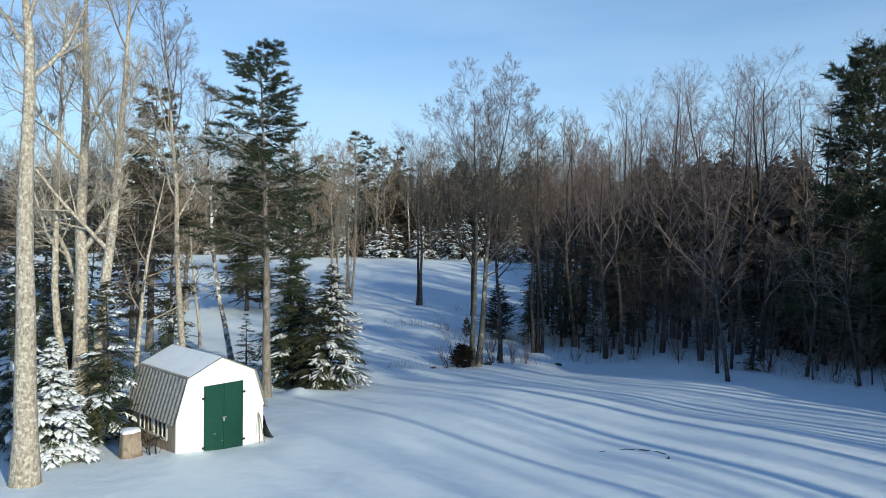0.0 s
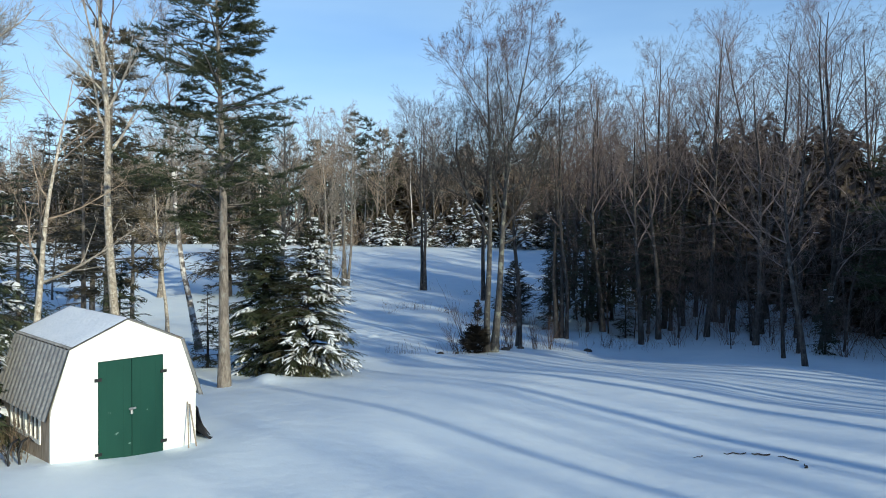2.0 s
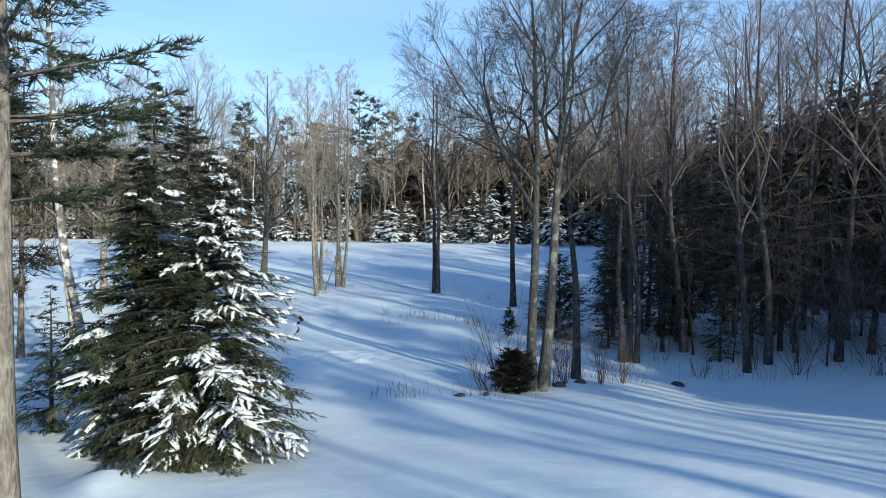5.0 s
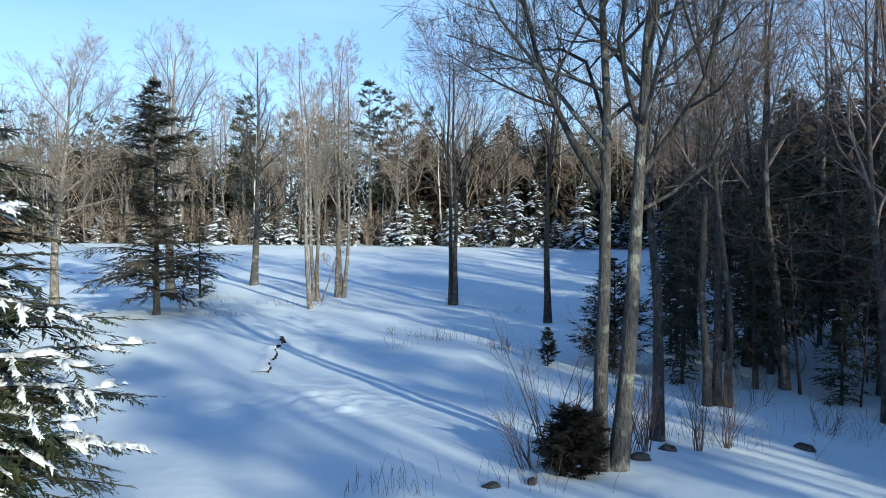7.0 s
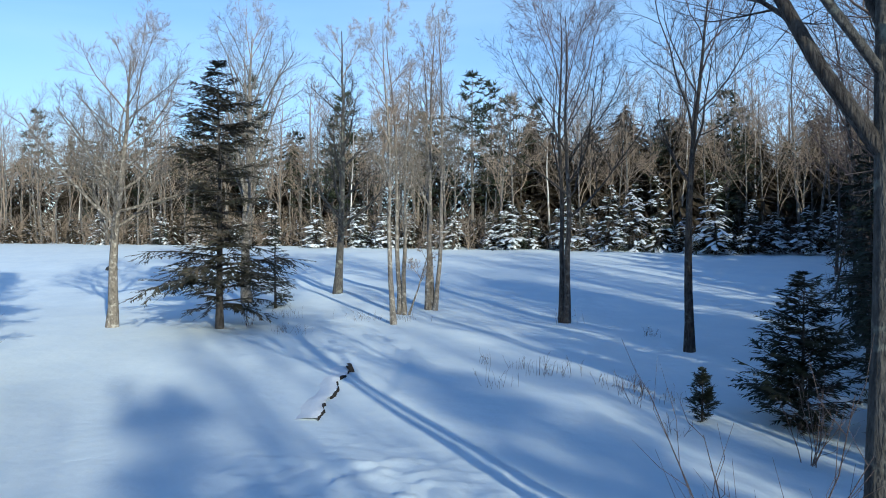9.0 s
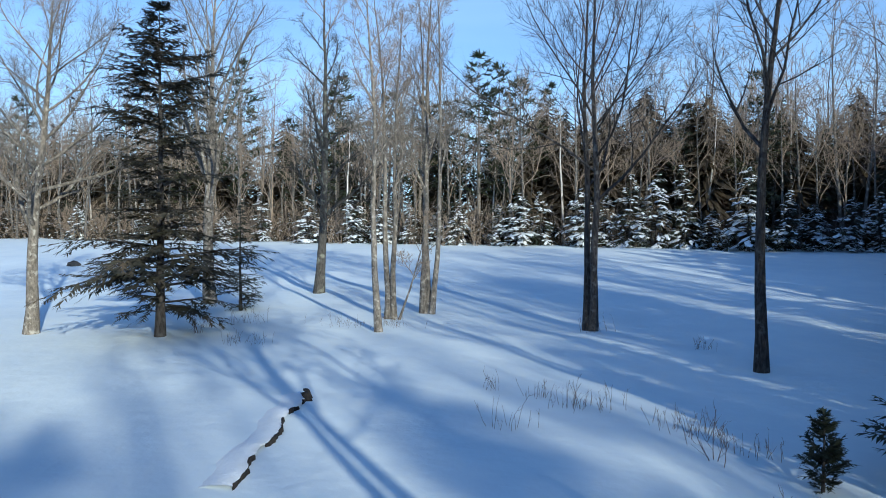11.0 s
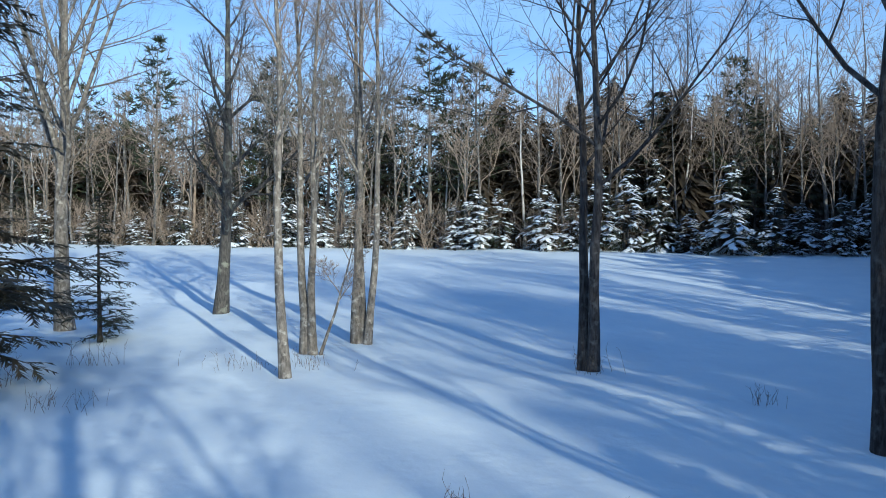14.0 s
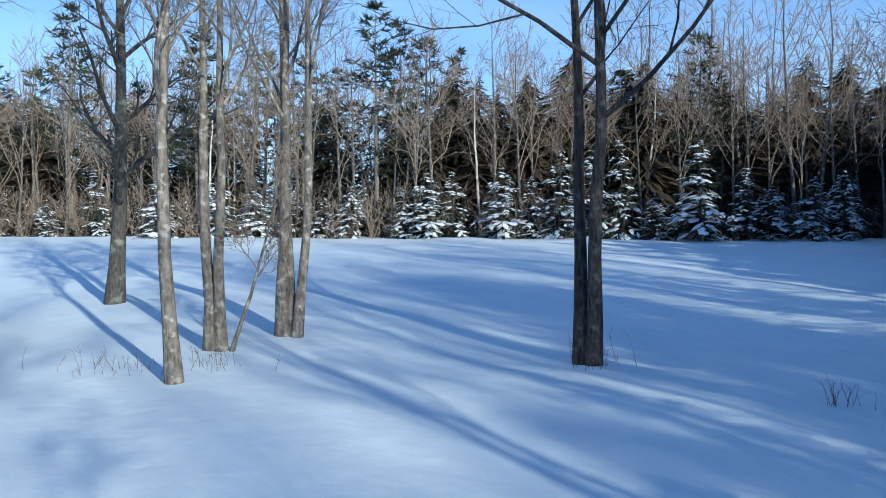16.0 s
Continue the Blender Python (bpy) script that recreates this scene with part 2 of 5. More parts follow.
def wobble(x, y, scale, seed=0.0):
    return noise.noise(Vector((x / scale, y / scale, seed)))


# ---- the ground ----
PROFILE = ((-400, 2.0), (-20, 0.9), (0, 0.62), (14, 0.48), (20, 0.15), (26, -0.36), (34, -0.85), (45, -0.98), (52, -0.66), (60, -0.30), (68, 0.28),
           (80, 1.35), (94, 2.25), (130, 3.2), (400, 6.0))
PY, PZ = [p[0] for p in PROFILE], [p[1] for p in PROFILE]
PD = [0.0] + [(PZ[i + 1] - PZ[i - 1]) / (PY[i + 1] - PY[i - 1]) for i in range(1, len(PY) - 1)] + [0.0]
# single mounds and hollows: place, height, breadth
MOUNDS = ((9.0, 40.0, -0.75, 6.5), (-5.6, 26.0, 0.10, 1.1), (-14.8, 64.8, 0.15, 3.0), (-13.0, 56.5, 0.10, 4.0), (1.5, 36.0, -0.06, 2.0),
          (-12.0, 34.0, -0.25, 6.0), (1.4, 24.2, 0.36, 4.2), (-20.0, 40.0, -0.3, 9.0),
          (-0.8, 46.6, 0.14, 1.5), (-5.4, 25.6, 0.20, 0.5), (-4.5, 25.7, 0.10, 0.8), (-5.4, 17.4, -0.20, 1.3), (-4.7, 18.2, -0.08, 0.7))
LIP = ((-3.45, 42.6), (-1.8, 40.65), (-0.45, 38.95), (0.0, 37.4))  # crest of a small drift


def ground(x, y):
    """The height of the snow."""
    y0 = min(max(y, PY[0]), PY[-1] - 1e-3)
    i = max(k for k in range(len(PY) - 1) if PY[k] <= y0)
    h = PY[i + 1] - PY[i]
    t = (y0 - PY[i]) / h
    z = (2 * t**3 - 3 * t**2 + 1) * PZ[i] + (t**3 - 2 * t**2 + t) * h * PD[i] + (3 * t**2 - 2 * t**3) * PZ[i + 1] + (t**3 - t**2) * h * PD[i + 1]
    for mx, my, mz, ms in MOUNDS:
        d = ((x - mx) ** 2 + (y - my) ** 2) / ms**2
        if d < 9:
            z += mz * math.exp(-d)
    broken = math.exp(-(((x + 5.0) / 2.2) ** 2 + ((y - 40.0) / 1.8) ** 2))
    if broken > 0.02:
        a, b = wobble(x + 0.6 * y, y - 0.4 * x, 0.9, 8.3), wobble(x - 0.3 * y, y + 0.5 * x, 0.6, 4.4)
        z += min(1.0, 1.6 * broken) * (0.07 * math.exp(-((a / 0.09) ** 2)) + 0.05 * min(max(b * 6, 0.0), 1.0))
    if -4.2 < x < 0.8 and 36.6 < y < 43.4:
        near = 9.0
        for (ax, ay), (bx, by) in zip(LIP[:-1], LIP[1:]):
            f = min(max(((x - ax) * (bx - ax) + (y - ay) * (by - ay)) / ((bx - ax) ** 2 + (by - ay) ** 2), 0.0), 1.0)
            near = min(near, math.hypot(x - ax - f * (bx - ax), y - ay - f * (by - ay)))
        z += 0.08 * math.exp(-((near / 0.22) ** 2)) * (0.6 + 0.5 * wobble(x, y, 0.8, 2.0))
    if abs(x) < 90 and -40 < y < 140:
        z += 0.13 * wobble(x, y, 5.0, 1.7) + 0.04 * wobble(x, y * 0.6, 2.2, 5.1)
    return z


def grid_lines(lo, hi, step, far):
    inner = list(np.arange(lo, hi + step / 2, step))
    out, d, v = [], step, hi
    while v < far:
        d *= 1.35
        v += d
        out.append(v)
    low, d, v = [], step, lo
    while v > -far:
        d *= 1.35
        v -= d
        low.append(v)
    return low[::-1] + inner + out


gx, gy = grid_lines(-32, 26, 0.40, 1500), grid_lines(-2, 97, 0.40, 1500)
# closer lines where trodden and broken snow lies
gx = sorted([v for v in gx if not -9.5 < v < 0.6] + list(np.arange(-9.4, 0.55, 0.11)))
gy = sorted([v for v in gy if not 36.0 < v < 44.0] + list(np.arange(36.1, 43.95, 0.11)))
gshape = Shape()
nx, ny = len(gx), len(gy)
gi, gj = np.meshgrid(np.arange(ny - 1), np.arange(nx - 1), indexing="ij")
gshape.add([(x, y, ground(x, y)) for y in gy for x in gx],
           np.stack([gi * nx + gj, gi * nx + gj + 1, (gi + 1) * nx + gj + 1, (gi + 1) * nx + gj], -1).reshape(-1, 4))
snow_ground = tagged(new("ground", gshape.mesh("ground", SNOW)), "snow-covered rolling yard and field with soft drifts", "ground", kind="structure")


# ---- bare trees ----
def unit(v):
    return v / (np.linalg.norm(v) + 1e-9)


def wander(rng, start, way, length, steps, bend, lift):
    """A crooked line that grows from start."""
    x, y, z = start
    a, b, c = way
    kicks = rng.normal(size=(steps, 3)) * bend
    kicks[:, 2] += lift
    line, step = [(x, y, z)], length / steps
    for u, v, w in kicks.tolist():
        a, b, c = a + u, b + v, c + w
        size = math.sqrt(a * a + b * b + c * c) + 1e-9
        a, b, c = a / size, b / size, c / size
        x, y, z = x + a * step, y + b * step, z + c * step
        line.append((x, y, z))
    return np.array(line)


def along(line, t):
    s = t * (len(line) - 1)
    i = min(int(s), len(line) - 2)
    f = s - i
    return line[i] * (1 - f) + line[i + 1] * f, unit(line[i + 1] - line[i])


def aside(rng, d, angle, turn):
    """A way that leans from d by the angle, to the side given by turn."""
    x, y, z = float(d[0]), float(d[1]), float(d[2])
    h = math.sqrt(x * x + y * y)
    ax, ay = (y / h, -x / h) if h > 0.05 else (1.0, 0.0)
    bx, by, bz = -z * ay, z * ax, x * ay - y * ax
    c, e, f = math.cos(angle), math.sin(angle) * math.cos(turn), math.sin(angle) * math.sin(turn)
    v = (x * c + ax * e + bx * f, y * c + ay * e + by * f, z * c + bz * f)
    n = math.sqrt(v[0] ** 2 + v[1] ** 2 + v[2] ** 2) + 1e-9
    return (v[0] / n, v[1] / n, v[2] / n)


def branch(shape, rng, start, way, length, radius, level, plan):
    """A branch with its side branches. plan: per level, (children, angle, share of length, bend, lift)."""
    steps, sides = ((5, 6), (4, 4), (3, 3), (2, 3), (2, 3))[min(level, 4)]
    children, angle, share, bend, lift = plan[level]
    line = wander(rng, start, way, length, steps, bend, lift)
    shape.limb(line, np.linspace(radius, max(radius * 0.28, THIN * 0.6), steps + 1), sides)
    turn = rng.uniform(0, 6.28)
    for k in range(children):
        t = 0.22 + 0.78 * (k + rng.uniform(0, 0.9)) / children
        p, d = along(line, min(t, 0.99))
        turn += 2.4 + rng.normal() * 0.5
        size = length * share * (1.15 - 0.65 * t) * rng.uniform(0.7, 1.2)
        way, r = aside(rng, d, angle * rng.uniform(0.7, 1.3), turn), max(radius * (1 - 0.7 * t) * 0.55, THIN)
        if level + 1 >= len(plan):
            shape.twigs.append((*p, *way, size, r))
        else:
            branch(shape, rng, p, way, size, r, level + 1, plan)


THIN = 0.0045  # radius of the finest twigs
FULL = ((8, 0.75, 0.5, 0.12, 0.10), (7, 0.75, 0.55, 0.14, 0.10), (9, 0.6, 0.85, 0.16, 0.08))
DENSE = ((8, 0.75, 0.5, 0.12, 0.10), (8, 0.75, 0.55, 0.14, 0.10), (11, 0.6, 0.85, 0.16, 0.08))
LIGHT = ((7, 0.75, 0.52, 0.10, 0.06), (6, 0.75, 0.5, 0.14, 0.05))


def stem(rng, base, way, length, radius, bend=0.035, lift=0.03, flare=1.35, end=0.10):
    line = wander(rng, base, way, length, 12, bend, lift)
    t = np.linspace(0, 1, 13)
    radii = radius * (1 - (1 - end) * t) * (1 + (flare - 1) * np.exp(-t * 22))
    return line, radii


def bare_tree(name, label, x, y, stems, seed, bark=None, twig=None, plan=FULL, group="", sink=0.15, fine=False, boughs=()):
    """stems: rows of (dx, dy, tilt x, tilt y, length, radius, lowest limb, limbs, limb angle, limb length).
    boughs: heavy limbs, rows of (stem, share of its length, way x, way y, length, radius)."""
    rng = np.random.default_rng(seed)
    bark, twig = bark or BARK, twig or TWIG
    tree = thing(name, label, "tree", pose(x, y, ground(x, y)), group)
    for n, (dx, dy, tx, ty, length, radius, low, limbs, angle, reach) in enumerate(stems):
        line, radii = stem(rng, (dx, dy, -sink), (tx, ty, 1.0), length, radius)
        shape = Shape()
        shape.tube(line, radii, 12)
        trunk = part("trunk", shape, bark, tree)
        for which, t, wx, wy, size, r in boughs:
            if which == n:
                limb = Shape()
                limb.straight = True
                branch(limb, rng, along(line, t)[0], (wx, wy, 1.0), size, r, 0, ((9, 0.8, 0.45, 0.20, 0.04),) + plan[1:])
                part("limb", limb, BARK_DARK, trunk)
        turn = rng.uniform(0, 6.28)
        for k in range(limbs):
            t = low + (0.98 - low) * (k + rng.uniform(0, 0.7)) / limbs
            p, d = along(line, t)
            turn += 2.4 + rng.normal() * 0.4
            up = (t - low) / (1 - low)
            r = max(np.interp(t, np.linspace(0, 1, 13), radii) * 0.55, 0.012)
            limb = Shape()
            limb.straight, limb.flat = True, 0.0 if fine else 0.9
            branch(limb, rng, p, aside(rng, d, angle * (1.15 - 0.4 * up), turn), reach * (1.1 - 0.6 * up) * rng.uniform(0.75, 1.2), r, 0, plan)
            part("limb", limb, twig if r < 0.035 else bark, trunk)
    return tree


# ---- conifers ----
def conifer(name, label, x, y, height, radius, seed, needles, bark=None, low=0.06, rows=26, boughs=6, droop=0.35, sprays=9, blades=7, blade=0.09,
            snow=0.0, shape_power=0.8, rise=0.1, group="", trunk_radius=None, tuft=False, gaps=0.0, upright=0.0, spread=0.55, sunk=0.1, category="tree", pad=1.0, tip=0.0, wide_blade=0.10, drift=0.0, slim=1.0, profile=None):
    """A conifer: tapered trunk, boughs in whorls, flat sprays of needles and, where it lies, snow on the sprays."""
    rng = np.random.default_rng(seed)
    tree = thing(name, label, category, pose(x, y, ground(x, y)), group)
    r0 = trunk_radius or 0.012 * height + 0.02
    wood, green, white = Shape(), Shape(), Shape()
    line, radii = stem(rng, (0, 0, -sunk), (0, 0, 1), height + sunk, r0, 0.012, 0.02, 1.25, 0.06)
    wood.tube(line, radii, 8)
    sticks = Shape()
    roots, ways, sizes, tops = [], [], [], []
    for k in range(rows):
        t = low + (0.99 - low) * (k / max(rows - 1, 1)) ** 0.95
        span = tip + (1 - tip) * (1 - (t - low) / (1 - low)) ** shape_power
        full = 1 - 0.55 * max(0.0, (low + 0.10 - t) / 0.10)
        if profile:
            span, full = float(np.interp(t, [q[0] for q in profile], [q[1] for q in profile])), 1.0
        for b in range(boughs):
            if rng.uniform() < gaps:
                continue
            turn = rng.uniform(0, 6.28)
            reach = radius * max(span * full, 0.05) * rng.uniform(0.45, 1.15)
            p, _ = along(line, min(max(t + rng.uniform(-0.5, 0.5) / rows, 0.01), 0.995))
            way = np.array((math.cos(turn), math.sin(turn), rise + upright * t))
            n = 5
            bough = [p]
            d = unit(way)
            for s in range(n):
                d = unit(d + (0, 0, -droop / n * (1.2 - 0.9 * t)) + 0.05 * rng.normal(size=3))
                bough.append(bough[-1] + d * reach / n)
            bough = np.array(bough)
            sticks.limb(bough, np.linspace(max(0.02 * reach, 0.006), 0.004, n + 1), 3)
            snowy = rng.uniform() < snow * (1 - drift + 2.2 * drift * max(0.0, math.cos(turn + 0.8)))
            count = max(3, int(sprays * (0.35 + 0.65 * reach / radius)))
            for s in range(count):
                f = 0.18 + 0.82 * (s + rng.uniform(0, 0.8)) / count
                q, d2 = along(bough, min(f, 0.995))
                side = np.cross(d2, (0, 0, 1.0))
                hand = 1 if s % 2 else -1
                size = reach * spread * (1.08 - 0.8 * f) * rng.uniform(0.7, 1.2) + 0.08
                w = unit(d2 * 0.75 + side * hand * rng.uniform(0.4, 0.95) + (0, 0, rng.uniform(-0.55, 0.12)))
                if f > 0.95:
                    w = d2
                roots.append(q), ways.append(w), sizes.append(size), tops.append(snowy and rng.uniform() < (0.45 if drift else 0.8))
    roots, ways, sizes, tops = np.array(roots), np.array(ways), np.array(sizes), np.array(tops)
    side = np.cross(ways, (0, 0, 1.0))
    side /= np.linalg.norm(side, axis=1)[:, None] + 1e-9
    n = len(roots)
    tris, fingers = [], []
    if tuft:
        # long needles in bunches along the shoot
        for k in range(blades):
            f = rng.uniform(0.25, 1.0, n)[:, None]
            c = roots + ways * sizes[:, None] * f
            out = rng.normal(size=(n, 3)) * (0.75, 0.75, 0.55) + ways * 0.9 + (0, 0, 0.35)
            out /= np.linalg.norm(out, axis=1)[:, None]
            across = np.cross(out, rng.normal(size=(n, 3)))
            across /= np.linalg.norm(across, axis=1)[:, None] + 1e-9
            long = blade * rng.uniform(0.8, 1.3, n)[:, None]
            tris.append(np.stack([c - across * long * wide_blade, c + across * long * wide_blade, c + out * long], 1))
    else:
        # flat feathers: short blades on both sides of the shoot
        for k in range(blades):
            f = (k + rng.uniform(0, 0.8, n)) / blades
            c = roots + ways * (sizes * f)[:, None]
            hand = np.where((k + rng.integers(0, 2, n)) % 2 == 0, 1.0, -1.0)[:, None]
            if k == blades - 1:
                hand = hand * 0.15
            long = slim * (blade + sizes * 0.28 * (1 - 0.6 * f))[:, None] * rng.uniform(0.7, 1.25, n)[:, None]
            out = ways * 0.8 + side * hand * 0.75 + np.stack([np.zeros(n), np.zeros(n), rng.uniform(-0.4, 0.12, n)], 1)
            wide = long * rng.uniform(0.18, 0.32, n)[:, None]
            tris.append(np.stack([c - ways * wide, c + ways * wide, c + out * long], 1))
            if snow > 0 and tops.any():
                pick = tops & (rng.uniform(size=n) < 0.75)
                lift = np.array((0, 0, 0.012))
                a, b, e = (c - ways * wide * 0.9)[pick] + lift, (c + ways * wide * 0.9)[pick] + lift, (c + out * long * rng.uniform(0.4, 0.8, (n, 1)))[pick] + lift
                ridge = a * 0.3 + b * 0.3 + e * 0.4 + (0, 0, 1) * (0.012 + wide[pick] * 0.5)
                fingers.append(np.stack([a, b, e, ridge], 1))
    tris = np.concatenate(tris)
    green.add(tris.reshape(-1, 3), np.arange(len(tris) * 3).reshape(-1, 3))
    trunk = part("trunk", wood, bark or BARK_DARK, tree)
    tagged(part("bough_wood", sticks, bark or BARK_DARK, tree), kind="stuff")
    crown = part("crown", green, needles, tree, smooth=False)
    if snow > 0 and tops.any():
        r, w, s, l = roots[tops], ways[tops], side[tops], sizes[tops][:, None]
        m = len(r)
        up = np.array((0, 0, 1.0))
        wide = (l * rng.uniform(0.09, 0.2, (m, 1)) + 0.015) * pad
        a, b = rng.uniform(0.0, 0.35, (m, 1)), rng.uniform(0.7, 1.02, (m, 1))
        thick = rng.uniform(0.02, 0.05, (m, 1)) + l * 0.05
        ring = [r + w * l * a, r + w * l * 0.38 + s * wide * rng.uniform(0.7, 1.3, (m, 1)), r + w * l * 0.72 + s * wide * rng.uniform(0.4, 0.9, (m, 1)), r + w * l * b - up * 0.03,
                r + w * l * 0.66 - s * wide * rng.uniform(0.4, 0.9, (m, 1)), r + w * l * 0.3 - s * wide * rng.uniform(0.7, 1.3, (m, 1))]
        top = [r + w * l * 0.3 + up * thick, r + w * l * 0.68 + up * thick * 0.9]
        points = np.stack(ring + top, 1)
        base = np.array([(0, 1, 6), (1, 7, 6), (1, 2, 7), (2, 3, 7), (3, 4, 7), (4, 6, 7), (4, 5, 6), (5, 0, 6)])
        faces = (np.arange(m)[:, None, None] * 8 + base[None]).reshape(-1, 3)
        white.add(points.reshape(-1, 3), faces)
        if fingers:
            fingers = np.concatenate(fingers)
            tent = np.array([(0, 1, 3), (1, 2, 3), (2, 0, 3)])
            white.add(fingers.reshape(-1, 3), (np.arange(len(fingers))[:, None, None] * 4 + tent[None]).reshape(-1, 3))
        tagged(part("snow_cover", white, BOUGH_SNOW, crown, "fresh snow lying on the boughs"), kind="stuff")
    return tree


# ---- the shed ----
WHITE_PAINT = material("white_paint", (0.80, 0.78, 0.70), (0.86, 0.84, 0.78), 1.5, rough=0.6, bump=0.004, bump_scale=12, spots=(0.70, 0.64, 0.50), spot_scale=1.1, spot_cut=(0.66, 0.82))
GREEN_PAINT = material("green_paint", (0.010, 0.049, 0.034), (0.012, 0.057, 0.039), 1.0, (2, 2, 0.5), 0.6, 0.0, 10, spots=(0.16, 0.24, 0.20), spot_scale=9.0, spot_cut=(0.70, 0.76))
TIN = material("weathered_tin", (0.26, 0.25, 0.24), (0.42, 0.40, 0.37), 3.0, (0.4, 4, 4), 0.55, 0.004, 16, spots=(0.30, 0.22, 0.16), spot_scale=2.5, spot_cut=(0.62, 0.8), metallic=0.3)
OLD_WOOD = material("old_wood", (0.24, 0.19, 0.14), (0.42, 0.35, 0.27), 6.0, (3, 3, 0.4), 0.9, 0.008, 14)
CUT_WOOD = material("cut_wood", (0.20, 0.15, 0.11), (0.36, 0.29, 0.22), 8.0, (1, 1, 0.3), 0.9, 0.02, 12, spots=(0.20, 0.15, 0.11), spot_scale=6.0)
BLACK = material("black_plastic", (0.012, 0.012, 0.014), (0.03, 0.03, 0.032), 6.0, rough=0.5)
STEEL = material("old_steel", (0.30, 0.29, 0.28), (0.5, 0.49, 0.47), 10.0, rough=0.4, metallic=0.9)
GLASS_DARK = material("window_glass", (0.03, 0.035, 0.04), (0.05, 0.055, 0.06), 2.0, rough=0.08)

# local x along the front, y to the back, z up from the snow datum
SHED_AT = Matrix.Translation((-6.52, 16.28, 0.0)) @ Matrix.Rotation(math.atan2(0.751, 0.66), 4, "Z")
SHED_W, SHED_L = 2.60, 2.65
GAMBREL = ((0.0, 1.20), (0.30, 2.20), (1.28, 2.64), (2.28, 2.18), (2.60, 1.20))


def prism(shape, outline, y0, y1):
    """A slab with the given outline in x and z, from y0 to y1."""
    n = len(outline)
    points = [(x, y0, z) for x, z in outline] + [(x, y1, z) for x, z in outline]
    start = shape.count
    shape.add(points, [(i, (i + 1) % n, n + (i + 1) % n, n + i) for i in range(n)])
    shape.faces.append(np.array([list(range(n))[::-1]]) + start)
    shape.faces.append(np.array([list(range(n, 2 * n))]) + start)


def sheet(shape, a, b, y0, y1, ribs, depth, thick=0.012):
    """A corrugated roof sheet between the points a and b (x, z) with its ribs running down the slope."""
    a, b = np.array(a), np.array(b)
    d = (b - a) / np.linalg.norm(b - a)
    up = np.array((-d[1], d[0]))
    up = up if up[1] > 0 else -up
    m = ribs * 6
    points, faces = [], []
    for i in range(m + 1):
        y = y0 + (y1 - y0) * i / m
        h = depth * (0.5 + 0.5 * math.cos(i / 6 * 2 * math.pi))
        for p, e in ((a, h), (b, h), (b, h - thick), (a, h - thick)):
            q = p + up * (e + thick)
            points.append((q[0], y, q[1]))
    for i in range(m):
        for k in range(4):
            faces.append((4 * i + k, 4 * i + (k + 1) % 4, 4 * i + 4 + (k + 1) % 4, 4 * i + 4 + k))
    shape.add(points, faces)


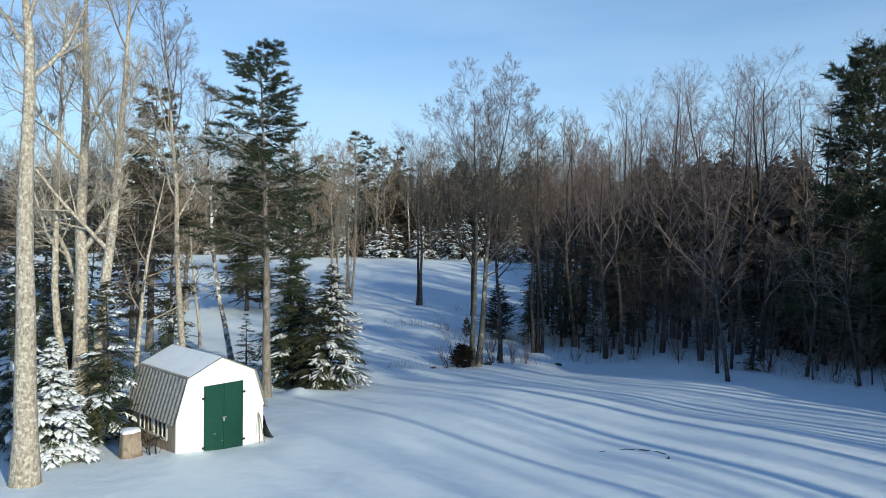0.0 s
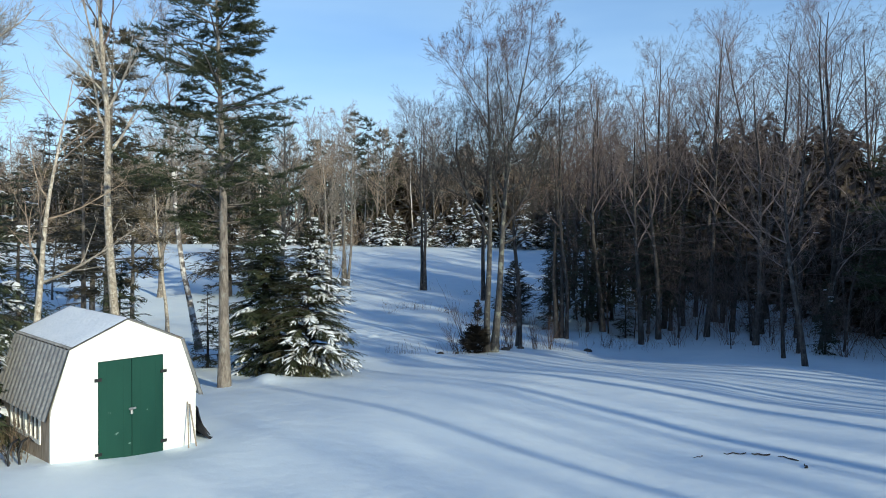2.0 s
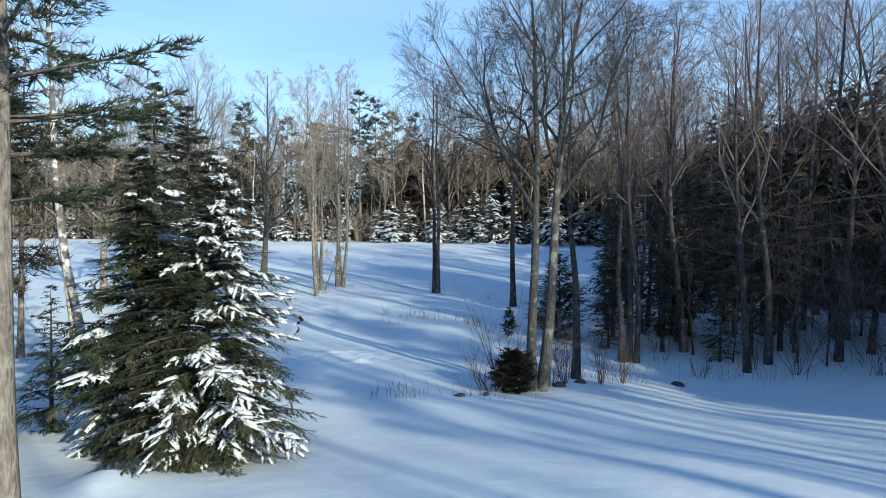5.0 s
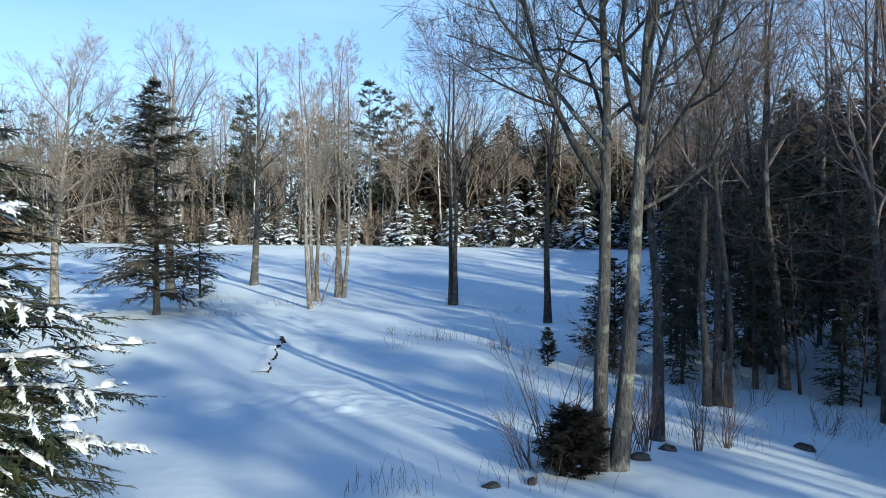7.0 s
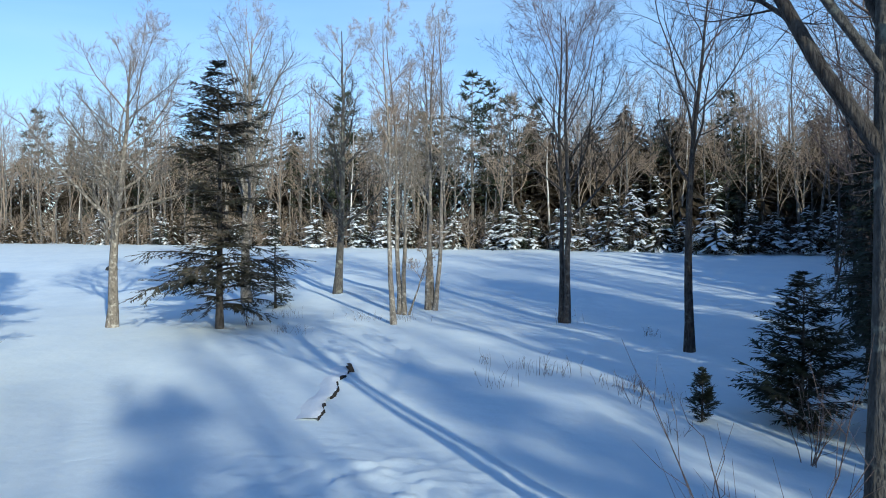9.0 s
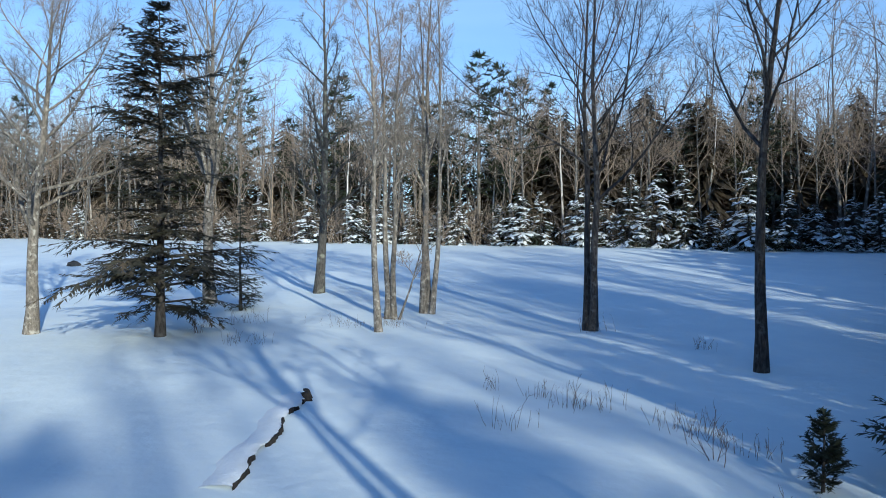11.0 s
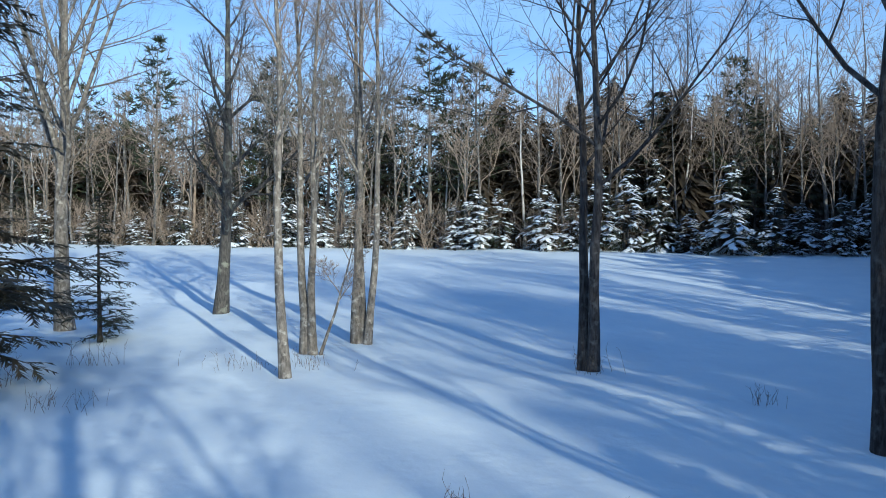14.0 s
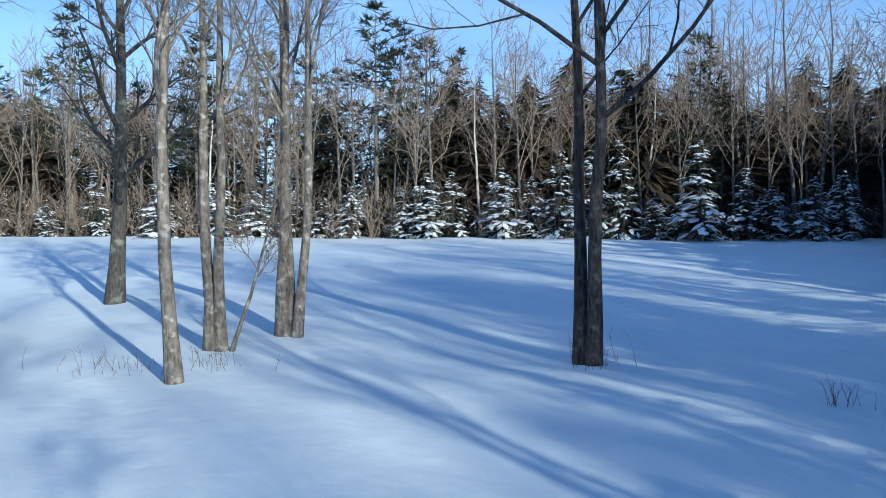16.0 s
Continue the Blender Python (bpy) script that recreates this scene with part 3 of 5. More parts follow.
def build_shed():
    shed = thing("garden_shed", "white gambrel shed with green double door and snowy tin roof", "shed", SHED_AT)
    front = Shape()
    # front wall in three pieces round the door
    door0, door1, door_top = 0.76, 1.94, 1.94
    prism(front, ((0, -0.3), (0, 1.2), (0.30, 2.20), (door0, 2.20 + (door0 - 0.30) * 0.449), (door0, -0.3)), 0.0, 0.05)
    prism(front, ((door0, door_top), (door0, 2.20 + (door0 - 0.3) * 0.449), (1.28, 2.64), (door1, 2.64 - (door1 - 1.28) * 0.46), (door1, door_top)), 0.0, 0.05)
    prism(front, ((door1, -0.3), (door1, 2.64 - (door1 - 1.28) * 0.46), (2.28, 2.18), (2.60, 1.20), (2.60, -0.3)), 0.0, 0.05)
    wall = part("front_wall", front, WHITE_PAINT, shed, "white painted board front wall", False)
    back = Shape()
    prism(back, ((0, -0.3), *GAMBREL, (2.60, -0.3)), SHED_L - 0.05, SHED_L)
    part("back_wall", back, OLD_WOOD, shed, "", False)
    right = Shape()
    box(right, SHED_W - 0.05, 0.05, -0.3, SHED_W, SHED_L - 0.05, 1.2)
    part("side_wall", right, WHITE_PAINT, shed, "", False)
    # the other side wall, with a band of old windows
    left = Shape()
    for x0, y0, z0, x1, y1, z1 in ((0, 0.05, -0.3, 0.05, SHED_L - 0.05, 0.55), (0, 0.05, 0.55, 0.05, 0.45, 1.2), (0, 2.05, 0.55, 0.05, SHED_L - 0.05, 1.2), (0, 0.45, 1.12, 0.05, 2.05, 1.2)):
        box(left, x0, y0, z0, x1, y1, z1)
    part("side_wall", left, OLD_WOOD, shed, "weathered bare wooden side wall", False)
    for k in range(2):
        y0 = 0.45 + 0.8 * k
        frame_shape = Shape()
        outer, inner = ((y0, 0.55), (y0 + 0.80, 0.55), (y0 + 0.80, 1.12), (y0, 1.12)), ((y0 + 0.06, 0.61), (y0 + 0.74, 0.61), (y0 + 0.74, 1.06), (y0 + 0.06, 1.06))
        rings = [[(x, y, z) for y, z in ring] for x, ring in ((-0.02, outer), (-0.02, inner), (0.05, inner), (0.05, outer))]
        frame_shape.add(sum(rings, []), [(4 * r + i, 4 * r + (i + 1) % 4, 4 * ((r + 1) % 4) + (i + 1) % 4, 4 * ((r + 1) % 4) + i) for r in range(4) for i in range(4)])
        window = part("window", frame_shape, WHITE_PAINT, shed, "old white sash window", False)
        for dy in (0.28, 0.51):
            bar = Shape()
            box(bar, -0.012, y0 + dy, 0.61, 0.04, y0 + dy + 0.025, 1.06)
            part("glazing_bar", bar, WHITE_PAINT, window, "", False)
        for p in range(3):
            pane = Shape()
            box(pane, 0.012, y0 + 0.06 + 0.228 * p, 0.61, 0.018, y0 + 0.06 + 0.228 * p + 0.22, 1.06)
            part("pane", pane, GLASS_DARK, window, "", False)
    # trim round the door
    trim = Shape()
    box(trim, door0 - 0.07, -0.022, -0.3, door0, 0.0, door_top)
    box(trim, door1, -0.022, -0.3, door1 + 0.07, 0.0, door_top)
    box(trim, door0 - 0.07, -0.022, door_top, door1 + 0.07, 0.0, door_top + 0.07)
    part("door_trim", trim, WHITE_PAINT, shed, "", False)
    for k in range(2):
        x0 = door0 + 0.006 + 0.590 * k
        boards = Shape()
        for i in range(4):
            box(boards, x0 + 0.1445 * i, -0.026 - 0.001 * (i % 2), 0.02, x0 + 0.1445 * i + 0.1440, 0.02, door_top - 0.01)
        door = part("door", boards, GREEN_PAINT, shed, "green plank door leaf", False)
        for z in (0.30, 1.62):
            hinge = Shape()
            xh = door0 if k == 0 else door1
            box(hinge, xh - 0.06, -0.042, z - 0.03, xh + 0.06, -0.030, z + 0.03, 0.003)
            part("hinge", hinge, BLACK, door, "black iron hinge", False)
    hasp = Shape()
    box(hasp, 1.29, -0.055, 1.0, 1.42, -0.033, 1.04, 0.004)
    hasp.tube([(1.33, -0.06, 1.0), (1.33, -0.065, 0.93)], [0.025, 0.028], 8, True)
    part("hasp", hasp, STEEL, shed, "steel hasp with a padlock", False)
    # the roof, four sheets
    over = 0.09
    for a, b, name, lab in ((GAMBREL[1], (GAMBREL[0][0] - 0.07, GAMBREL[0][1] - 0.16), "roof_sheet", "steep weathered corrugated tin roof sheet"), (GAMBREL[2], GAMBREL[1], "roof_sheet", ""),
                            (GAMBREL[2], GAMBREL[3], "roof_sheet", ""), (GAMBREL[3], (GAMBREL[4][0] + 0.07, GAMBREL[4][1] - 0.16), "roof_sheet", "")):
        s = Shape()
        sheet(s, a, b, -over, SHED_L + over, 15, 0.03)
        part(name, s, TIN, shed, lab, False)
    # thin snow on the upper slopes
    rng = np.random.default_rng(5)
    for a, b in ((GAMBREL[2], GAMBREL[1]), (GAMBREL[2], GAMBREL[3])):
        s = Shape()
        n, m = 10, 24
        pts = []
        for i in range(m + 1):
            for k in range(n + 1):
                f = k / n
                y = -0.06 + (SHED_L + 0.12) * i / m
                edge = min(f * 6 + 0.3, (1 - f) * 5 + 0.15, i * 0.5 + 0.2, (m - i) * 0.5 + 0.2, 1.0)
                h = 0.040 + 0.024 * edge * (0.7 + 0.6 * wobble(f * 2, y, 0.5, 3.0))
                pts.append((a[0] + (b[0] - a[0]) * (0.01 + 0.96 * f), y, a[1] + (b[1] - a[1]) * (0.01 + 0.96 * f) + h))
        ii, kk = np.meshgrid(np.arange(m), np.arange(n), indexing="ij")
        s.add(pts, np.stack([ii * (n + 1) + kk, ii * (n + 1) + kk + 1, (ii + 1) * (n + 1) + kk + 1, (ii + 1) * (n + 1) + kk], -1).reshape(-1, 4))
        part("roof_snow", s, BOUGH_SNOW, shed, "thin layer of snow on the roof")
    fascia = Shape()
    for (xa, za), (xb, zb) in zip(GAMBREL[:-1], GAMBREL[1:]):
        prism(fascia, ((xa, za), (xb, zb), (xb, zb - 0.07), (xa, za - 0.07)), -0.03, -0.003)
    part("fascia", fascia, WHITE_PAINT, shed, "", False)
    return shed


build_shed()


# ---- single trees ----
def stems(*rows):
    return rows


bare_tree("old_maple_tree", "tall old maple with pale rough lichened bark", -8.75, 13.6, stems((0, 0, -0.012, 0.0, 15.0, 0.25, 0.60, 8, 0.75, 3.4)), 11, BARK_PALE, fine=True)
bare_tree("maple_tree", "pale forked bare maple rising behind evergreen bushes", -9.9, 17.9,
          stems((0, 0, -0.03, 0, 14.5, 0.23, 0.24, 9, 0.8, 3.2), (0.3, 0.1, 0.05, 0.02, 14.0, 0.19, 0.35, 8, 0.7, 2.8), (-0.2, 0.1, -0.16, 0.05, 13.0, 0.13, 0.4, 7, 0.7, 2.4)), 12, BARK_PALE, TWIG_PALE, fine=True)
bare_tree("dead_tree", "slim pale dead tree with crooked side limbs", -9.9, 21.4, stems((0, 0, -0.03, 0, 8.0, 0.10, 0.35, 9, 1.0, 2.4)), 13, BARK_PALE, TWIG_PALE, LIGHT)
bare_tree("tall_birch_tree", "tall slim bare tree with pale bark and fine twigs", -9.8, 25.2, stems((0, 0, 0.01, 0, 16.5, 0.14, 0.42, 15, 0.55, 3.4)), 14, BARK_PALE)
bare_tree("leaning_birch_tree", "dark leaning birch with peeling bark", -11.1, 35.5, stems((0, 0, -0.135, 0, 15.5, 0.15, 0.5, 10, 0.6, 3.0)), 15, BIRCH_GREY, TWIG)
bare_tree("slim_tree", "slim bare tree in the open wood behind the shed", -16.4, 40.2, stems((0, 0, 0.01, 0, 11.0, 0.12, 0.3, 10, 0.9, 2.2)), 46, BARK, TWIG_PALE, LIGHT)
bare_tree("slim_tree", "slim bare tree in the open wood behind the shed", -14.8, 40.8, stems((0, 0, 0.02, 0, 10.0, 0.10, 0.3, 10, 0.9, 2.0)), 47, BARK_PALE, TWIG_PALE, LIGHT)
bare_tree("big_maple_tree", "large twin-stemmed maple with a spreading bare crown", 1.93, 35.7,
          stems((-0.12, 0, 0.01, 0, 14.3, 0.15, 0.42, 13, 0.95, 5.0), (0.20, 0.05, 0.15, 0.01, 14.3, 0.17, 0.45, 12, 0.9, 5.0)), 16, BARK_BROWN, fine=True,
          boughs=((0, 0.375, -0.95, -0.10, 5.4, 0.085), (0, 0.46, -0.35, 0.55, 4.6, 0.055), (1, 0.395, 0.70, -0.15, 5.2, 0.080), (1, 0.45, -0.30, -0.25, 4.6, 0.060), (1, 0.35, 1.60, 0.25, 3.8, 0.045)))
bare_tree("crooked_maple_tree", "crooked slim tree at the forest edge", 3.5, 38.3, stems((0, 0, -0.01, 0, 9.5, 0.15, 0.5, 9, 0.8, 2.8)), 17, BARK_DARK)
bare_tree("clump_maple_tree", "clump of three dark grey trunks", 6.25, 42.6,
          stems((-0.26, 0, -0.02, 0, 13.5, 0.12, 0.4, 7, 0.7, 3.2), (0.03, 0.1, 0.0, 0.02, 14.0, 0.13, 0.45, 7, 0.7, 3.2), (0.3, 0, 0.03, 0, 13.0, 0.11, 0.45, 6, 0.7, 3.0)), 18, BARK_DARK)
bare_tree("field_maple_tree", "slim dark maple standing alone in the field", 2.5, 53.8,
          stems((0, 0, 0.0, 0, 13.5, 0.165, 0.42, 12, 0.65, 4.8)), 19, BARK_DARK)
bare_tree("field_maple_tree", "twin-trunked maple with a vase-shaped crown in the field", -2.03, 59.05,
          stems((-0.10, 0.05, 0.0, 0, 13.6, 0.14, 0.38, 12, 0.75, 5.6), (0.10, -0.05, 0.004, 0, 13.2, 0.15, 0.36, 12, 0.85, 6.0)), 20, BARK_DARK)
bare_tree("field_birch_tree", "three pale grey trunks from one base", -8.65, 61.4,
          stems((-0.1, 0, -0.04, 0, 14.5, 0.14, 0.35, 11, 0.55, 2.8), (0.1, 0.1, 0.0, 0.02, 14.0, 0.13, 0.4, 9, 0.55, 2.6), (0.25, 0, 0.09, 0, 14.0, 0.12, 0.4, 9, 0.55, 2.6)), 21, BARK_GREY, TWIG_PALE)
bare_tree("field_birch_tree", "slim pale-barked tree with upswept limbs", -9.2, 57.0, stems((0, 0, -0.01, 0, 13.5, 0.125, 0.35, 13, 0.6, 2.6)), 22, BARK_GREY, TWIG_PALE)
bare_tree("field_birch_tree", "two slim trunks with a thin leaning side stem", -9.55, 59.5,
          stems((-0.1, 0, -0.03, 0, 13.5, 0.125, 0.35, 10, 0.6, 2.6), (0.12, 0, -0.02, 0, 12.0, 0.12, 0.4, 8, 0.6, 2.4), (0.32, 0, 0.28, 0, 4.2, 0.05, 0.35, 6, 0.7, 1.2)), 23, BARK_GREY, TWIG_PALE)
bare_tree("field_maple_tree", "stout maple with a dark foot and dense fine limbs", -14.8, 64.8, stems((0, 0, 0.01, 0, 14.5, 0.23, 0.2, 19, 0.85, 3.2)), 24, BARK_BROWN, TWIG_PALE)
bare_tree("field_maple_tree", "rounded bare maple at the sunny edge of the field", -20.85, 54.1,
          stems((0, 0, 0.05, 0, 11.5, 0.22, 0.30, 22, 0.9, 4.6)), 25, BARK_GREY, TWIG_PALE, DENSE)
bare_tree("tan_maple_tree", "large pale bare tree with upswept limbs behind the spruce", -18.65, 61.7,
          stems((0, 0, 0.03, 0, 14.0, 0.26, 0.30, 17, 0.45, 5.2)), 26, BARK_GREY, TWIG_PALE)

conifer("white_pine_tree", "tall white pine with dark layered boughs and a bare lower trunk", -6.5, 25.0, 13.4, 3.1, 31, PINE_NEEDLES, PINE_BARK, low=0.34, rows=19, boughs=6, droop=0.02,
        sprays=24, blades=40, blade=0.16, rise=0.02, trunk_radius=0.18, tuft=True, gaps=0.2, shape_power=0.62, upright=0.35, spread=0.42, tip=0.24, wide_blade=0.06)
conifer("hemlock_tree", "bushy hemlock loaded with fresh snow", -4.6, 27.35, 5.2, 2.0, 32, OLIVE_HEMLOCK, low=0.03, rows=34, boughs=12, droop=0.7, sprays=30, blades=16, blade=0.03, slim=0.75, snow=0.36, rise=0.3, shape_power=0.6, spread=0.34, pad=0.36, drift=0.9)
conifer("hemlock_tree", "dark bushy hemlock beside the pine", -6.3, 28.5, 5.6, 2.0, 33, HEMLOCK, low=0.05, rows=28, boughs=9, droop=0.6, sprays=14, blades=12, blade=0.06, snow=0.05, rise=0.2, shape_power=0.75)
conifer("hemlock_tree", "tall dark hemlock in the clump", -6.8, 30.3, 7.3, 1.6, 34, HEMLOCK, low=0.10, rows=26, boughs=7, droop=0.5, sprays=11, blades=9, blade=0.08, snow=0.05, rise=0.15, shape_power=0.8)
conifer("hemlock_bush", "snow-laden young hemlock beside the old maple", -9.3, 15.6, 3.0, 1.25, 35, HEMLOCK, low=0.03, rows=20, boughs=8, droop=0.8, sprays=12, blades=9, blade=0.05, snow=0.95, rise=0.25, pad=1.4)
conifer("hemlock_bush", "young green hemlock dusted with snow", -8.9, 17.6, 4.4, 1.4, 36, HEMLOCK, low=0.03, rows=22, boughs=7, droop=0.7, sprays=11, blades=9, blade=0.06, snow=0.25, rise=0.2)
conifer("hemlock_bush", "young green hemlock dusted with snow", -11.2, 17.2, 5.2, 1.6, 37, HEMLOCK, low=0.03, rows=22, boughs=7, droop=0.7, sprays=11, blades=9, blade=0.06, snow=0.25, rise=0.2)
conifer("hemlock_bush", "young green hemlock behind the shed", -11.6, 20.6, 5.0, 1.6, 49, HEMLOCK, low=0.03, rows=20, boughs=7, droop=0.7, sprays=10, blades=9, blade=0.07, snow=0.15, rise=0.2)
for n, (x, y, h, r) in enumerate(((-13.6, 21.6, 6.2, 1.8), (-14.6, 25.5, 6.8, 1.9), (-17.0, 30.0, 7.5, 2.0), (-12.4, 30.5, 4.0, 1.5), (-19.0, 35.0, 8.0, 2.2))):
    conifer("hemlock_tree", "shaggy brownish-green hemlock in the open wood", x, y, h, r, 320 + n, HEMLOCK, low=0.04, rows=20, boughs=6, droop=0.6, sprays=9, blades=7, blade=0.12, snow=0.12, rise=0.15, shape_power=0.6, gaps=0.1)
for n, (x, y, h, r) in enumerate(((-15.6, 34.0, 10.0, 2.2), (-20.5, 44.0, 13.0, 2.6), (-22.5, 37.5, 10.5, 2.3), (-25.5, 47.0, 12.5, 2.6), (-19.5, 29.0, 9.0, 2.2), (-27.0, 40.0, 10.0, 2.2))):
    conifer("hemlock_tree", "tall brownish hemlock with a bare lower trunk", x, y, h, r, 340 + n, DRY_HEMLOCK, PINE_BARK, low=0.26, rows=22, boughs=6, droop=0.3, sprays=9, blades=7, blade=0.13, snow=0.03, rise=0.1, shape_power=0.55, gaps=0.1, tip=0.1)
conifer("small_fir_bush", "low snowy evergreen bush near the pine", -7.5, 23.6, 1.0, 0.75, 50, HEMLOCK, low=0.03, rows=9, boughs=7, droop=0.6, sprays=9, blades=8, blade=0.05, snow=0.4, rise=0.6)
conifer("fir_tree", "small dark fir behind the pine", -8.6, 29.5, 3.0, 1.0, 51, NEEDLES, low=0.05, rows=13, boughs=6, droop=0.3, sprays=9, blades=8, blade=0.06, rise=0.2)
conifer("white_pine_tree", "tall ragged pine with sparse brownish needles", -17.4, 39.6, 15.6, 3.4, 38, DRY_HEMLOCK, PINE_BARK, low=0.16, rows=26, boughs=6, droop=0.2, sprays=14, blades=18, blade=0.30,
        rise=0.05, trunk_radius=0.24, tuft=True, gaps=0.1, shape_power=0.6, upright=0.3, spread=0.45, tip=0.2, wide_blade=0.07)
conifer("spruce_tree", "dark spruce with sparse drooping lower boughs", -15.85, 54.2, 11.0, 3.2, 39, SPRUCE_NEEDLES, low=0.09, rows=33, boughs=7, droop=0.35, sprays=15, blades=16, blade=0.11, slim=0.8, rise=0.12, gaps=0.2, trunk_radius=0.16, upright=0.3,
        profile=((0.09, 0.55), (0.15, 0.9), (0.24, 1.0), (0.31, 0.75), (0.38, 0.5), (0.52, 0.58), (0.62, 0.68), (0.75, 0.62), (0.86, 0.46), (0.94, 0.22), (1.0, 0.06)))
conifer("fir_tree", "small open fir with level boughs", -16.2, 60.0, 4.5, 1.35, 41, NEEDLES, low=0.06, rows=17, boughs=5, droop=0.15, sprays=10, blades=10, blade=0.07, rise=0.1)
conifer("spruce_tree", "small dark spruce at the wood's edge", 4.0, 46.2, 3.7, 1.55, 42, NEEDLES, low=0.04, rows=20, boughs=8, droop=0.1, sprays=12, blades=11, blade=0.08, rise=0.45, shape_power=0.6)
conifer("fir_sapling", "tiny dark fir sapling in the snow", 1.8, 46.2, 1.25, 0.52, 43, NEEDLES, low=0.12, rows=9, boughs=6, droop=-0.2, sprays=9, blades=11, blade=0.06, rise=0.9)
conifer("white_pine_tree", "tall dark pine at the wood's edge", 22.9, 36.0, 17.0, 4.6, 44, PINE_NEEDLES, PINE_BARK, low=0.08, rows=28, boughs=8, droop=0.15, sprays=17, blades=22, blade=0.36,
        rise=0.15, trunk_radius=0.24, tuft=True, gaps=0.04, shape_power=0.5, upright=0.4, spread=0.45, tip=0.15, wide_blade=0.06)
conifer("spruce_tree", "dark spruce inside the wood", 16.3, 53.6, 10.6, 2.3, 45, NEEDLES, low=0.1, rows=22, boughs=6, droop=0.3, sprays=9, blades=7, blade=0.16, rise=0.1)


# ---- woods ----
def coarse_branch(shape, rng, start, way, length, radius, level, counts, angle, thin, share=0.48):
    steps, sides = ((5, 4), (2, 3), (2, 3))[level]
    line = wander(rng, start, way, length, steps, 0.2, 0.025)
    shape.limb(line, np.linspace(radius, max(radius * 0.35, thin), steps + 1), sides)
    turn = rng.uniform(0, 6.28)
    for k in range(counts[level]):
        t = 0.2 + 0.78 * (k + rng.uniform(0, 0.9)) / counts[level]
        p, d = along(line, min(t, 0.99))
        turn += 2.4 + rng.normal() * 0.5
        out, size, r = aside(rng, d, angle * rng.uniform(0.7, 1.4), turn), length * share * (1.15 - 0.6 * t) * rng.uniform(0.7, 1.2), max(radius * 0.45 * (1 - 0.6 * t), thin)
        if level + 1 >= len(counts):
            shape.twigs.append((*p, *out, size, r))
        else:
            coarse_branch(shape, rng, p, out, size, r, level + 1, counts, angle, thin, 0.55)


def wood_tree(name, label, x, y, height, radius, seed, bark, twig, low, limbs, counts, angle, reach, group, lean=0.03, thin=0.008, fork=0.55):
    rng = np.random.default_rng(seed)
    tree = thing(name, label, "tree", pose(x, y, ground(x, y)), group)
    line, radii = stem(rng, (0, 0, -0.3), (rng.normal() * lean, rng.normal() * lean, 1), height, radius, 0.035, 0.03, 1.3, 0.12)
    trunk, crown = Shape(), Shape()
    crown.flat = 0.75
    trunk.tube(line, radii, 7)
    part("trunk", trunk, bark, tree)
    turn = rng.uniform(0, 6.28)
    for k in range(limbs):
        t = low + (0.98 - low) * (k + rng.uniform(0, 0.8)) / limbs
        p, d = along(line, t)
        turn += 2.4 + rng.normal() * 0.4
        up = (t - low) / (1 - low)
        coarse_branch(crown, rng, p, aside(rng, d, fork * rng.uniform(0.6, 1.6), turn), reach * (1.15 - 0.75 * up) * rng.uniform(0.75, 1.15),
                      max(np.interp(t, np.linspace(0, 1, 13), radii) * 0.42, 0.013), 0, counts, angle, thin)
    part("crown", crown, twig, tree)
    return tree


def scatter(rng, count, inside, x0, x1, y0, y1, gap):
    """Places at least gap apart for which inside(x, y) holds."""
    spots, tries = [], 0
    while len(spots) < count and tries < count * 60:
        tries += 1
        x, y = rng.uniform(x0, x1), rng.uniform(y0, y1)
        if inside(x, y) and all((x - a) ** 2 + (y - b) ** 2 > gap * gap for a, b in spots):
            spots.append((x, y))
    return spots


def stand(kinds, spots, rng, lo=0.8, hi=1.15):
    """Copies of the trees in kinds at the spots."""
    for n, (x, y) in enumerate(spots):
        tree = kinds[int(rng.integers(len(kinds)))]
        s = rng.uniform(lo, hi)
        copy_thing(tree, pose(x, y, ground(x, y), 0, 0, rng.uniform(0, 360)) @ Matrix.Diagonal((s, s, s * rng.uniform(0.92, 1.08), 1)))


def wood_mass(name, label, kinds, spots, rng, lo, hi, mat):
    """Trees too deep in the wood to be told apart: copies of the kinds' meshes joined into one."""
    shape, data = Shape(), []
    for tree in kinds:
        rows = []
        for child in tree.children:
            me = child.data
            points = np.zeros(len(me.vertices) * 3)
            me.vertices.foreach_get("co", points)
            corners, total = np.zeros(len(me.loops), int), np.zeros(len(me.polygons), int)
            me.loops.foreach_get("vertex_index", corners)
            me.polygons.foreach_get("loop_total", total)
            first = np.concatenate([[0], np.cumsum(total)[:-1]])
            rows.append((points.reshape(-1, 3), [corners[first[total == n][:, None] + np.arange(n)] for n in (3, 4) if (total == n).any()]))
        data.append(rows)
    for x, y in spots:
        a, s = rng.uniform(0, 6.28), rng.uniform(lo, hi)
        turn = np.array(((math.cos(a), math.sin(a), 0), (-math.sin(a), math.cos(a), 0), (0, 0, 1)))
        for points, faces in data[int(rng.integers(len(data)))]:
            start = shape.count
            shape.points.append(points @ turn * s + (x, y, ground(x, y)))
            shape.count += len(points)
            shape.faces.extend(f + start for f in faces)
    return tagged(new(name, shape.mesh(name, mat)), label, "woods", kind="stuff")


EDGE = ((-60, 30.0), (0, 24.0), (20, 21.0), (29, 19.0), (36, 16.0), (39, 13.5), (41, 9.5), (43, 5.5), (48, 6.5), (60, 9.5), (75, 13.0), (93, 20.0), (140, 24.0))


def edge(y):
    """Where the wood on the shady side begins."""
    return float(np.interp(y, [e[0] for e in EDGE], [e[1] for e in EDGE]))


